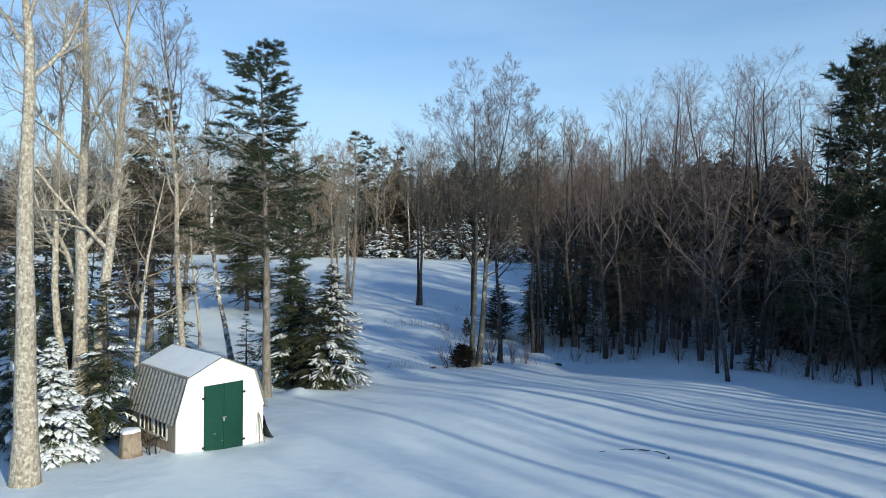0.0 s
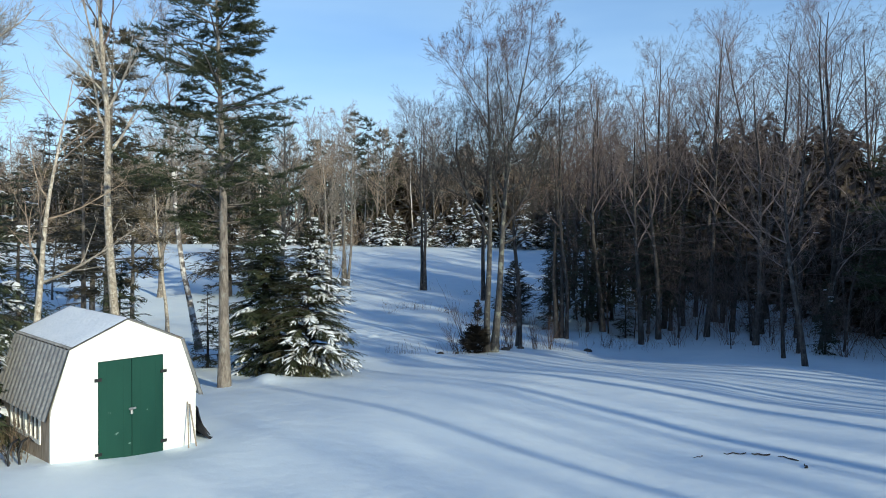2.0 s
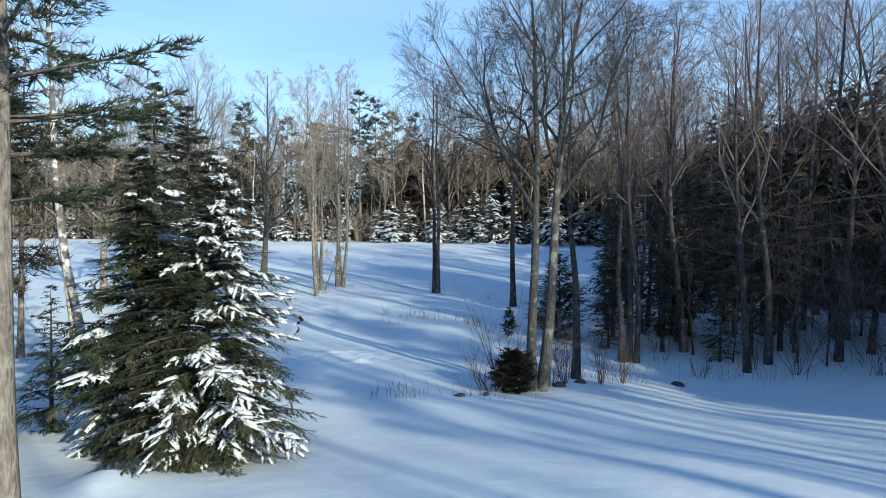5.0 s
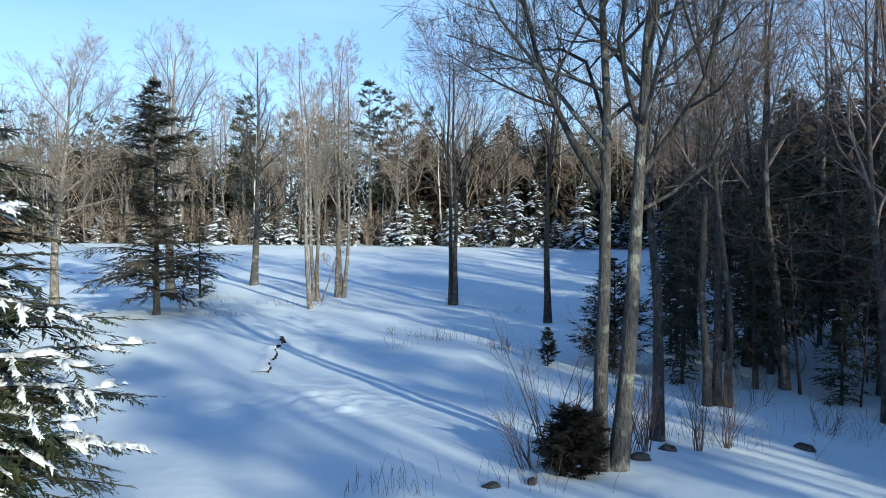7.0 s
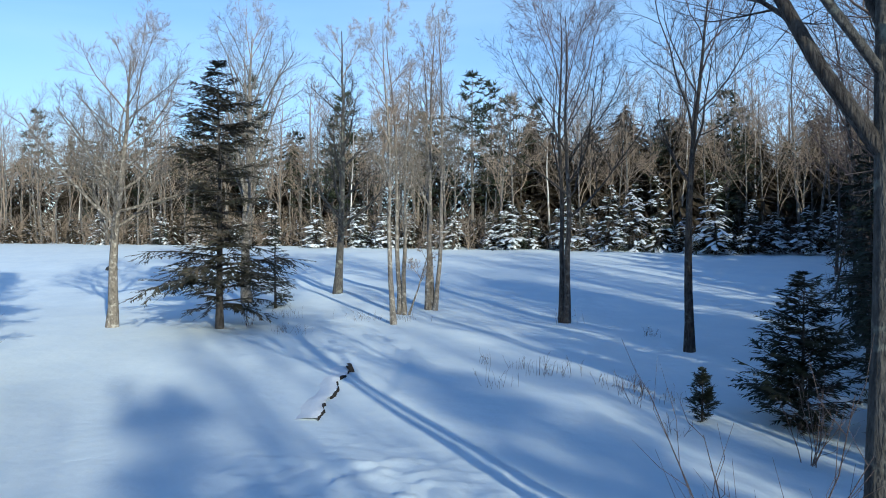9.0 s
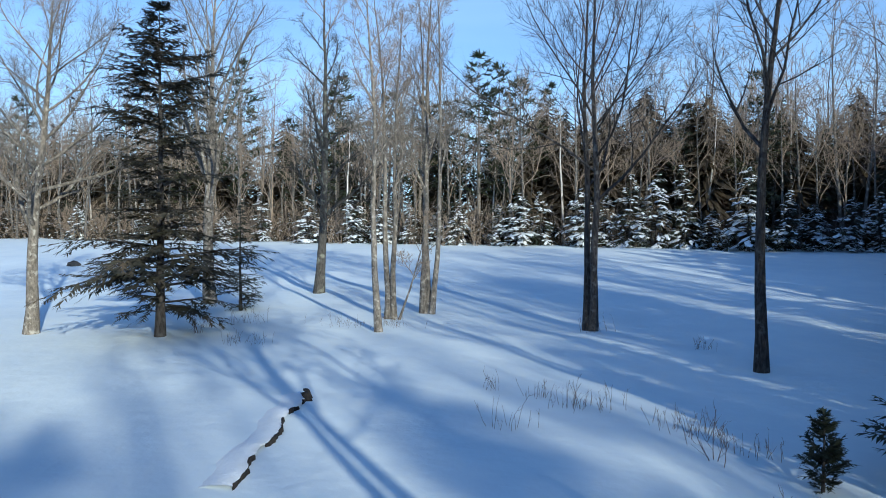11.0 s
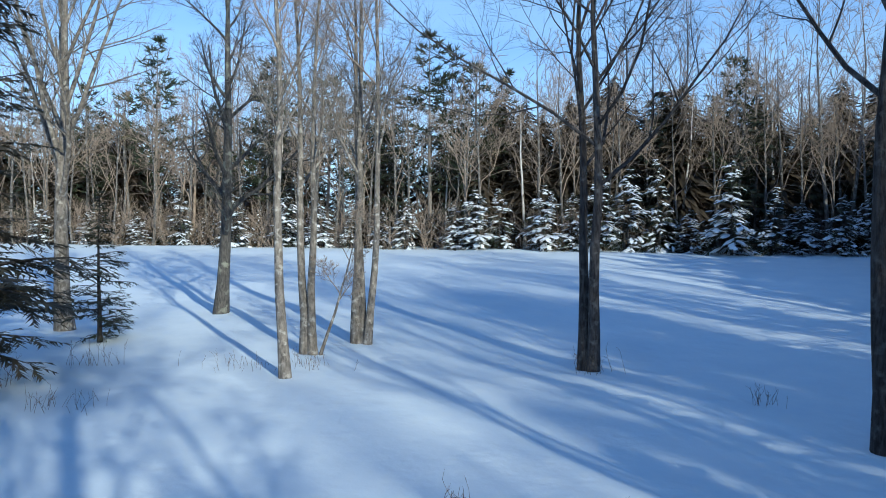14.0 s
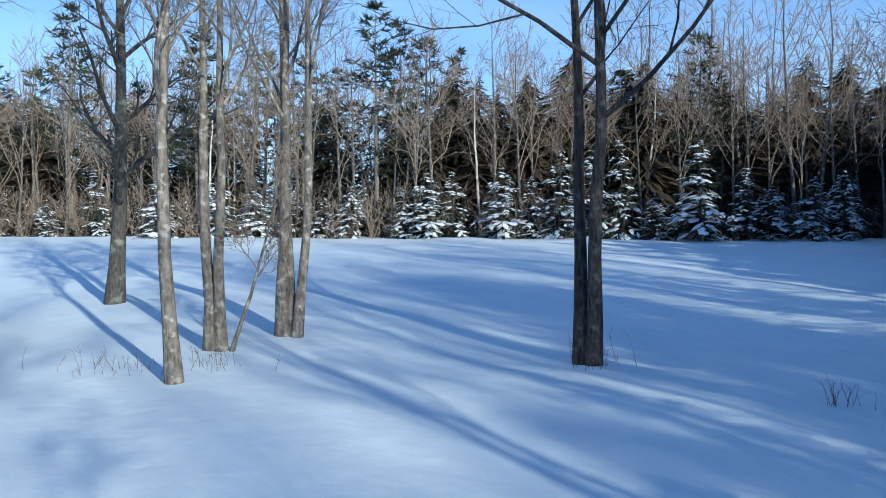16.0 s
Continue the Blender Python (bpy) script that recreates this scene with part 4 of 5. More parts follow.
WOOD = "trees of the surrounding wood"
rng = np.random.default_rng(77)
tall = [wood_tree("forest_tree", "tall slim bare hardwood in the shady wood", x, y, h, r, 100 + i, BARK_DARK, TWIG, low, limbs, (8, 10), 0.65, reach, WOOD)
        for i, (x, y, h, r, low, limbs, reach) in enumerate(((12.2, 47.5, 12.8, 0.12, 0.42, 9, 5.2), (15.6, 48.2, 13.4, 0.13, 0.46, 10, 5.0), (20.3, 46.4, 13.2, 0.11, 0.45, 9, 4.6)))]
spots = scatter(rng, 120, lambda x, y: edge(y) + (3.2 if y < 47 else 0.6) < x < edge(y) + 16, 5, 44, 26, 92, 1.9)
front = [p for p in spots if p[0] <= edge(p[1]) + 12]
stand(tall, [p for n, p in enumerate(front) if p[1] > 41 and n % 3 == 0], rng, 0.88, 1.1)
stand(tall, [p for n, p in enumerate(front) if p[1] <= 41 and n % 3 == 0], rng, 0.7, 0.9)


def crown_tree(label, x, y, height, radius, seed, low, limbs, angle, reach, plan, lean=(0.0, 0.0), bark=None, twig=None, skirt=0):
    """A full-grown hardwood of the wood's edge: a trunk that forks into limbs with three orders of branches."""
    rng = np.random.default_rng(seed)
    tree = thing("forest_maple_tree", label, "tree", pose(x, y, ground(x, y)), WOOD)
    line, radii = stem(rng, (0, 0, -0.3), (lean[0], lean[1], 1), height, radius, 0.045, 0.03, 1.3, 0.1)
    trunk, crown = Shape(), Shape()
    crown.flat = 0.9
    trunk.tube(line, radii, 8)
    part("trunk", trunk, bark or BARK_DARK, tree)
    turn = rng.uniform(0, 6.28)
    for k in range(limbs):
        t = low + (0.97 - low) * ((k + rng.uniform(0, 0.8)) / limbs) ** 0.85
        p, d = along(line, t)
        turn += 2.4 + rng.normal() * 0.4
        up = (t - low) / (1 - low)
        branch(crown, rng, p, aside(rng, d, angle * rng.uniform(0.6, 1.3) * (1.1 - 0.4 * up), turn), reach * (1.1 - 0.6 * up) * rng.uniform(0.75, 1.2),
               max(np.interp(t, np.linspace(0, 1, 13), radii) * 0.5, 0.02), 0, plan)
    part("crown", crown, twig or TWIG_GREY, tree)
    # thin level side shoots below the crown
    shoots = Shape()
    shoots.flat = 0.9
    for k in range(skirt):
        p, d = along(line, rng.uniform(0.16, low + 0.1))
        branch(shoots, rng, p, aside(rng, d, rng.uniform(1.2, 1.65), rng.uniform(0, 6.28)), reach * rng.uniform(0.4, 0.85), 0.016, 1, EDGE_PLAN)
    if skirt:
        tagged(part("side_shoot", shoots, TWIG, tree), kind="stuff")
    return tree


EDGE_PLAN = ((6, 0.75, 0.55, 0.16, 0.05), (5, 0.75, 0.55, 0.16, 0.05), (7, 0.7, 0.75, 0.18, 0.04))
CANOPY_PLAN = ((6, 0.7, 0.55, 0.14, 0.06), (6, 0.75, 0.55, 0.16, 0.05), (8, 0.7, 0.8, 0.18, 0.05))
canopy = [crown_tree("tall hardwood with a broad grey bare crown in the shady wood", 16.2, 46.6, 17.4, 0.18, 411, 0.48, 12, 0.75, 5.2, CANOPY_PLAN),
          crown_tree("tall hardwood with a broad grey bare crown in the shady wood", 19.8, 47.8, 18.2, 0.19, 412, 0.52, 12, 0.7, 5.0, CANOPY_PLAN)]
stand(canopy, ((13.4, 47.2), (18.0, 44.6), (22.4, 46.8), (21.0, 42.6), (24.6, 43.6), (15.4, 51.4), (18.2, 52.2), (22.0, 50.6), (26.2, 48.6), (13.0, 57.0), (17.0, 58.0)), rng, 0.88, 1.04)
stand(canopy, ((19.2, 39.6), (21.6, 37.2), (23.6, 38.8)), rng, 0.82, 0.95)
rounded = [crown_tree("bare hardwood with a wide rounded crown at the wood's edge", 10.4, 41.6, 13.0, 0.15, 401, 0.40, 10, 0.75, 4.2, EDGE_PLAN, skirt=9),
           crown_tree("bare hardwood with a wide rounded crown at the wood's edge", 14.2, 42.5, 13.6, 0.16, 402, 0.46, 11, 0.65, 4.4, EDGE_PLAN, skirt=10),
           crown_tree("slim crooked hardwood leaning out of the wood", 13.8, 31.2, 9.5, 0.11, 403, 0.42, 8, 0.7, 2.8, EDGE_PLAN, (-0.16, 0.0), skirt=8)]
stand(rounded[:2], ((11.6, 42.6), (9.0, 44.6), (12.6, 44.9), (15.9, 43.3), (18.4, 41.0), (15.5, 39.4), (22.4, 40.6), (10.6, 50.2)), rng, 0.88, 1.08)
stand(rounded[:2], ((8.7, 47.0), (13.8, 66.0), (15.4, 72.0)), rng, 0.85, 1.1)
stand(rounded[2:], ((14.7, 34.8), (17.4, 37.0), (18.6, 33.4), (16.0, 36.2), (19.4, 30.2)), rng, 0.7, 1.0)
thin = [wood_tree("forest_sapling", "thin bare sapling in the shady wood", x, y, h, r, 120 + i, BARK_DARK, TWIG, 0.12, 11, (12,), 0.8, 1.6, WOOD, 0.08, fork=0.75)
        for i, (x, y, h, r) in enumerate(((9.2, 44.0, 6.5, 0.05), (13.5, 42.0, 5.0, 0.04), (16.2, 41.0, 8.0, 0.06)))]
stand(thin, scatter(rng, 62, lambda x, y: edge(y) < x < edge(y) + 12, 5, 38, 26, 70, 1.1), rng, 0.5, 1.2)
dark = [conifer("forest_spruce_tree", "dark spruce in the shady wood", 13.2, 50.0, 9.5, 2.4, 131, NEEDLES, low=0.15, rows=19, boughs=6, droop=0.4, sprays=5, blades=5, blade=0.3, gaps=0.12, rise=0.1, group=WOOD),
        conifer("forest_spruce_tree", "dark spruce in the shady wood", 9.3, 47.3, 6.5, 1.9, 132, NEEDLES, low=0.06, rows=17, boughs=6, droop=0.3, sprays=7, blades=6, blade=0.18, rise=0.1, snow=0.05, group=WOOD)]
stand(dark, scatter(rng, 20, lambda x, y: edge(y) + (8.0 if y < 52 else 2.5) < x < edge(y) + 18, 8, 48, 30, 96, 2.6), rng, 0.5, 1.2)
stand(dark[:1], ((11.4, 43.8), (12.8, 44.3), (9.2, 46.2), (8.6, 48.8), (19.6, 45.2), (22.0, 42.5), (25.2, 39.6)), rng, 0.65, 0.9)
stand(dark[:1], ((28.0, 41.5), (30.5, 44.5), (29.5, 37.5)), rng, 1.3, 1.55)
stand(dark[:1], ((6.5, 46.8), (8.1, 44.6), (7.2, 50.2), (8.0, 53.4), (9.0, 56.6), (9.8, 59.6), (10.2, 47.6), (12.6, 50.0)), rng, 0.6, 0.8)
stand(dark[1:], ((5.9, 44.8), (6.5, 48.4), (9.9, 43.0), (17.0, 43.0), (16.9, 35.6)), rng, 0.45, 0.8)

far_bare = [wood_tree("forest_tree", "bare hardwood at the far edge of the field", x, 97 + i, 13.5 + i, 0.13, 140 + i, BARK if i != 1 else BIRCH, TWIG_PALE, 0.28, 9, (6, 8), 0.65, 5.6, WOOD, thin=0.015, fork=0.5)
            for i, x in enumerate((-20.0, -5.0, -31.0))]
stand((far_bare[:1] + far_bare[2:]) * 3 + far_bare[1:2], scatter(rng, 95, lambda x, y: x < edge(y) + 3, -70, 32, 95.0, 100, 1.3), rng, 0.75, 1.1)
stand(far_bare[:1] + far_bare[2:], scatter(rng, 14, lambda x, y: True, 6, 32, 96.5, 101, 1.6), rng, 1.15, 1.4)
wood_mass("far_hardwoods", "pale bare hardwoods behind the edge of the field", far_bare[:1] + far_bare[2:], scatter(rng, 64, lambda x, y: x < 10 or y > 103, -85, 34, 100, 111, 1.5), rng, 0.8, 1.2, TWIG_PALE)
far_pine = [conifer("forest_pine_tree", "white pine at the far edge of the field", -13.0, 98.5, 17.5, 3.8, 151, PINE_NEEDLES, PINE_BARK, low=0.3, rows=14, boughs=5, droop=0.15, sprays=7, blades=7, blade=0.65,
                    rise=0.2, tuft=True, gaps=0.15, shape_power=0.5, upright=0.4, spread=0.45, group=WOOD),
            conifer("forest_pine_tree", "dark conifer at the far edge of the field", 6.0, 100.0, 13.0, 3.0, 152, NEEDLES, low=0.04, rows=18, boughs=7, droop=0.5, sprays=5, blades=5, blade=0.5, rise=0.1, shape_power=0.5, tip=0.12, gaps=0.15, group=WOOD)]
stand(far_pine, scatter(rng, 26, lambda x, y: True, -85, 36, 98, 112, 3.6), rng, 0.7, 1.0)
stand(far_pine[1:], scatter(rng, 12, lambda x, y: True, -60, 30, 97.5, 104, 3.4), rng, 0.5, 0.8)
stand(far_pine[1:], scatter(rng, 11, lambda x, y: True, 5, 34, 96.5, 101, 2.2), rng, 0.55, 0.85)
stand(far_pine[:1], ((-9.6, 99.5), (-11.4, 101.5), (-19.0, 98.6), (-23.0, 101.0), (-27.5, 98.8), (-33.0, 100.5), (-38.5, 99.0), (-46.0, 100.0)), rng, 0.72, 0.98)
far_spruce = [conifer("snowy_spruce_tree", "snow-laden spruce at the edge of the field", x, y, h, r, 160 + i, NEEDLES, low=0.02, rows=14, boughs=7, droop=0.7, sprays=6, blades=5, blade=0.24, pad=2.0, snow=(0.9, 0.65, 0.8)[i], shape_power=(0.5, 0.7, 0.6)[i], rise=0.15, gaps=0.24, spread=0.62, group=WOOD)
              for i, (x, y, h, r) in enumerate(((-3.4, 94.6, 5.2, 2.3), (0.6, 94.2, 6.2, 2.0), (9.6, 92.0, 6.6, 2.9)))]
for x, y, n, s in ((-8.8, 95.0, 0, 0.85), (-6.9, 95.4, 1, 0.7), (-10.6, 95.6, 2, 0.55), (2.8, 94.6, 0, 0.95), (5.2, 94.8, 1, 0.9), (7.2, 94.4, 0, 0.7), (12.4, 92.6, 1, 0.8), (14.6, 93.2, 0, 0.75),
                   (17.0, 92.6, 2, 0.6), (19.2, 93.0, 0, 0.7), (-1.4, 95.4, 2, 0.7), (-14.5, 95.2, 0, 0.62), (-16.6, 95.8, 2, 0.5), (-19.0, 95.2, 1, 0.55), (-21.5, 94.8, 0, 0.7), (-24.5, 95.2, 0, 0.8), (-29.0, 95.0, 2, 0.66), (-34.0, 95.6, 1, 0.75),
                   (-38.0, 95.4, 0, 0.55), (-43.0, 96.0, 2, 0.5), (-47.0, 95.0, 1, 0.6), (-55.0, 95.5, 0, 0.6)):
    copy_thing(far_spruce[n], pose(x, y, ground(x, y), 2 * math.sin(x), 2 * math.cos(3 * x), 80 * x) @ Matrix.Diagonal((1.2 * s, 1.05 * s, (1.1 + 0.2 * math.sin(5 * x)) * s, 1)))


def thicket(name, label, spots, low, high, seed, mat, snow=0.0, fine=1.0):
    """The dense far wood: many ragged young conifers in one mesh."""
    rng = np.random.default_rng(seed)
    tris, caps = [], []
    for x, y in spots:
        h = rng.uniform(low, high)
        r = h * rng.uniform(0.17, 0.32)
        n, blunt = int((70 + h * 30) * (fine if y < 104 else 0.6)), rng.uniform(0.9, 2.6)
        f = rng.uniform(0.02, 1.0, n)
        a = rng.uniform(0, 6.28, n)
        reach = r * (1 - f ** blunt) ** 0.8 * rng.uniform(0.3, 1.15, n) + 0.12
        out = np.stack([np.cos(a), np.sin(a), np.zeros(n)], 1)
        base = np.array((x, y, ground(x, y) - 0.1)) + np.stack([np.zeros(n), np.zeros(n), f * h], 1) + out * (reach * 0.25)[:, None]
        tip = base + out * reach[:, None] + np.stack([np.zeros(n), np.zeros(n), -reach * rng.uniform(0.1, 0.7, n)], 1)
        across = np.stack([-np.sin(a), np.cos(a), rng.uniform(-0.6, 0.6, n)], 1) * ((0.07 + 0.13 * reach * rng.uniform(0.5, 1.4, n)) / fine)[:, None]
        tris.append(np.stack([base - across, base + across, tip], 1))
        tris.append(np.stack([base + (tip - base) * 0.45 - across * 1.1, base + (tip - base) * 0.6 + across * 1.1, tip + (tip - base) * 0.25], 1))
        if snow:
            pick = rng.uniform(size=n) < snow
            up = np.array((0, 0, 0.07))
            caps.append(np.stack([base - across * 0.6 + up, base + across * 0.6 + up, base + (tip - base) * 0.8 + up], 1)[pick])
    shape = Shape()
    tris = np.concatenate(tris)
    shape.add(tris.reshape(-1, 3), np.arange(len(tris) * 3).reshape(-1, 3))
    ob = tagged(new(name, shape.mesh(name, mat, False)), label, "woods", kind="stuff")
    if snow:
        white = Shape()
        caps = np.concatenate(caps)
        white.add(caps.reshape(-1, 3), np.arange(len(caps) * 3).reshape(-1, 3))
        tagged(part("snow_cover", white, BOUGH_SNOW, ob, "", False), kind="stuff")
    return ob


FAR_WOOD = material("far_conifers", (0.034, 0.028, 0.018), (0.118, 0.089, 0.057), 0.35, rough=0.8, detail=8)
SIDE_WOOD = material("brownish_conifers", (0.040, 0.031, 0.025), (0.146, 0.106, 0.082), 0.5, rough=0.85, detail=8)
thicket("far_woods", "dense dark conifer woods behind the field", scatter(rng, 290, lambda x, y: x > -14 or (int(x * 7 + y * 3) % 3 == 0 and y > 103), -105, 52, 99, 118, 1.5), 8.0, 15.0, 301, FAR_WOOD, fine=1.9)
thicket("wood_undergrowth", "low snowy young conifers under the far trees", scatter(rng, 170, lambda x, y: x < edge(y) + 4, -90, 34, 95.6, 100, 0.8), 1.0, 3.6, 302, FAR_WOOD, 0.45)
thicket("side_woods", "dense dark conifers deep in the shady wood", scatter(rng, 230, lambda x, y: edge(y) + (17 if y < 62 else 10) < x < edge(y) + 36, 10, 62, 27, 100, 1.9), 4.0, 9.5, 303, SIDE_WOOD, fine=0.8)
# added out of sight to keep the low sun off the wood
thicket("shade_woods", "tall dense conifers on the sunward side of the wood", scatter(rng, 84, lambda x, y: x > edge(y) + 6, 26, 56, 12, 46, 2.5), 9.0, 14.0, 304, FAR_WOOD, fine=0.6)


def brush(name, label, spots, low, high, seed, mat, thick=0.014):
    """Leafless undergrowth: many thin crooked stems in one mesh."""
    rng = np.random.default_rng(seed)
    shape = Shape()
    for x, y in spots:
        z = ground(x, y)
        for _ in range(int(rng.integers(3, 7))):
            h = rng.uniform(low, high)
            line = wander(rng, (x + rng.normal() * 0.25, y + rng.normal() * 0.25, z - 0.1), (rng.normal() * 0.35, rng.normal() * 0.35, 1), h, 3, 0.15, 0.0)
            shape.limb(line, np.linspace(thick, thick * 0.5, 4), 3)
            for k in range(5):
                p, d = along(line, rng.uniform(0.25, 1.0))
                shape.twigs.append((*p, *aside(rng, d, rng.uniform(0.5, 1.1), rng.uniform(0, 6.28)), h * rng.uniform(0.2, 0.45), thick * 0.6))
    shape.straight = True
    return tagged(new(name, shape.mesh(name, mat)), label, "undergrowth", kind="stuff")


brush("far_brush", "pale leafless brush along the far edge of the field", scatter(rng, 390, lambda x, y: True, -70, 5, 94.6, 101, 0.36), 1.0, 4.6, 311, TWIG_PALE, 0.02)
# same kind of brush; the corner's shade is put into its darker twig colour
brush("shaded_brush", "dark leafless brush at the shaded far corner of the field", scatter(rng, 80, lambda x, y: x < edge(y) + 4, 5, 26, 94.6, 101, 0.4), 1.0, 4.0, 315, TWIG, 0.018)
# added behind the side wood so that the far corner lies in shade
thicket("corner_woods", "tall dark conifers in the shaded corner of the wood", scatter(rng, 60, lambda x, y: edge(y) + 8 < x < edge(y) + 28, 20, 54, 56, 94, 2.4), 10.0, 15.0, 305, FAR_WOOD, fine=0.7)
brush("side_brush", "dark leafless brush along the shady wood", scatter(rng, 60, lambda x, y: edge(y) + 0.3 < x < edge(y) + 9, 5, 36, 26, 75, 0.8), 0.4, 1.8, 312, TWIG, 0.011)
brush("wood_brush", "leafless brush in the open wood", scatter(rng, 120, lambda x, y: x < -13 - 0.3 * (y - 20), -45, -13, 19, 50, 0.7), 0.6, 2.6, 313, TWIG_PALE, 0.011)
brush("wood_twigs", "tangle of thin grey-brown twigs and saplings in the shady wood", scatter(rng, 95, lambda x, y: edge(y) + 5.0 < x < edge(y) + 12, 8, 36, 33, 62, 0.8), 2.0, 5.5, 314, TWIG_GREY, 0.012)
# the wood goes on beside and behind the start: unseen trees, added for their shadows
high_bare = [wood_tree("forest_tree", "tall slim hardwood with a high bare crown beside the yard", x, y, h, r, 170 + i, BARK_DARK, TWIG, 0.55, 8, (5, 6), 0.6, 3.2, WOOD, 0.02, fork=0.45)
             for i, (x, y, h, r) in enumerate(((24.4, 4.0, 17.5, 0.17), (22.6, 9.6, 16.0, 0.14), (27.5, -3.0, 18.5, 0.18)))]
sunward = scatter(rng, 92, lambda x, y: edge(y) - 0.5 < x < edge(y) + 18, 18, 50, -28, 26, 1.8)
stand(high_bare, [p for p in sunward if p[1] <= 8], rng, 0.8, 1.05)
stand(high_bare, [p for p in sunward if p[1] > 8 and p[0] < edge(p[1]) + 4], rng, 0.6, 0.8)
stand(high_bare, [p for p in sunward if p[1] > 8 and p[0] >= edge(p[1]) + 4], rng, 0.95, 1.15)
stand(high_bare[:1] + high_bare[2:], ((25.5, 3.4), (26.6, 0.6), (28.2, 2.2), (23.4, 5.6), (29.6, -2.0), (24.6, -3.4), (30.0, 12.0), (32.0, 9.0), (33.5, 12.5), (31.0, 6.6), (35.0, 9.6)), rng, 1.1, 1.2)
high_pine = conifer("forest_pine_tree", "tall white pine with a long bare trunk beside the yard", 24.0, 1.0, 18.0, 2.6, 153, PINE_NEEDLES, PINE_BARK, low=0.66, rows=9, boughs=5, droop=0.15, sprays=8, blades=9, blade=0.6,
                    rise=0.2, tuft=True, gaps=0.15, shape_power=0.5, upright=0.4, spread=0.45, group=WOOD)
stand([high_pine], ((27.5, 20.0), (26.0, 11.5), (30.0, 5.0)), rng, 0.9, 1.05)
# tall slim trees whose shadows cross the yard and the field
for x, y, h in ((17.6, -1.1, 17.0), (19.6, 1.4, 17.0), (19.6, 9.2, 19.5), (22.6, 8.5, 19.5), (20.9, 10.9, 19.0)):
    wood_tree("slim_tree", "tall slim bare tree at the edge of the yard", x, y, h, 0.01 * h, int(x * 10), BARK, TWIG, 0.7, 7, (7, 8), 0.6, 2.6, WOOD, 0.01)
stand(dark, scatter(rng, 8, lambda x, y: edge(y) + 7 < x < edge(y) + 18, 22, 46, 16, 30, 2.6), rng, 0.9, 1.3)
# the open wood behind the shed
stand(far_bare[:1] + far_bare[2:], scatter(rng, 18, lambda x, y: x < -13 - 0.45 * (y - 20), -52, -14, 22, 52, 2.6), rng, 0.45, 0.85)
stand(dark[1:], scatter(rng, 9, lambda x, y: x < -15 - 0.4 * (y - 20), -46, -15, 22, 50, 3.5), rng, 0.4, 0.9)


# ---- low growth and small things ----
DRY = material("dry_stalks", (0.10, 0.07, 0.05), (0.20, 0.15, 0.10), 5.0, rough=0.9, vary=0.2)
EARTH = material("dark_wet_earth", (0.012, 0.010, 0.009), (0.05, 0.04, 0.032), 6.0, rough=0.8, bump=0.03)
STONE = material("field_stone", (0.035, 0.032, 0.03), (0.10, 0.095, 0.085), 5.0, rough=0.9, bump=0.02, spots=(0.05, 0.05, 0.05))


def shrub(x, y, height, count, seed, spread=0.5, mat=None, lean=(0.0, 0.0), name="shrub", label="leafless shrub with thin upright stems", plan=((7, 0.6, 0.42, 0.14, 0.06),)):
    rng = np.random.default_rng(seed)
    shape = Shape()
    for _ in range(count):
        a, r = rng.uniform(0, 6.28), rng.uniform(0, spread * 0.35)
        way = (math.cos(a) * spread * rng.uniform(0.2, 1) + lean[0], math.sin(a) * spread * rng.uniform(0.2, 1) + lean[1], 1.0)
        branch(shape, rng, (r * math.cos(a), r * math.sin(a), -0.1), way, height * rng.uniform(0.55, 1.1), 0.006 + 0.0026 * height, 1, (plan[0],) + plan)
    ob = tagged(new(name, shape.mesh(name, mat or TWIG)), label, "shrub")
    ob.matrix_basis = pose(x, y, ground(x, y))
    return ob


def weeds(x, y, sx, sy, count, height, seed, turn=0.0, label="dry brown weed stalks poking through the snow"):
    """A patch of dry stalks."""
    rng = np.random.default_rng(seed)
    shape = Shape()
    z0 = ground(x, y)
    for _ in range(count):
        u, v = rng.normal() * sx * 0.5, rng.normal() * sy * 0.5
        dx, dy = u * math.cos(turn) - v * math.sin(turn), u * math.sin(turn) + v * math.cos(turn)
        h = height * rng.uniform(0.35, 1.1)
        line = wander(rng, (dx, dy, ground(x + dx, y + dy) - z0 - 0.05), (rng.normal() * 0.22, rng.normal() * 0.22, 1), h, 3, 0.12, -0.03)
        shape.limb(line, np.linspace(0.005, 0.0025, 4), 3)
        for k in range(int(rng.integers(0, 4))):
            p, d = along(line, rng.uniform(0.45, 1.0))
            shape.twigs.append((*p, *aside(rng, d, rng.uniform(0.4, 1.0), rng.uniform(0, 6.28)), h * rng.uniform(0.1, 0.28), 0.0035))
    ob = tagged(new("dry_weeds", shape.mesh("dry_weeds", DRY)), label, "weeds", kind="stuff")
    ob.matrix_basis = pose(x, y, z0)
    return ob


weeds(-1.95, 33.5, 0.7, 0.4, 34, 0.5, 201)
weeds(0.3, 34.3, 1.6, 0.5, 22, 0.7, 202)
weeds(0.0, 48.2, 1.1, 0.5, 50, 0.5, 203, -0.3)
weeds(0.7, 47.6, 1.2, 0.5, 40, 0.45, 204, -0.5)
weeds(-2.1, 49.2, 0.7, 0.4, 40, 0.65, 205)
weeds(-3.05, 50.1, 0.35, 0.25, 14, 0.45, 206)
weeds(-10.5, 57.6, 1.2, 0.5, 34, 0.45, 207, 0.2)
weeds(-1.9, 58.8, 0.8, 0.4, 24, 0.7, 208)
weeds(1.35, 56.4, 0.4, 0.25, 18, 0.45, 209)
weeds(-12.3, 53.6, 0.9, 0.6, 30, 0.5, 210)
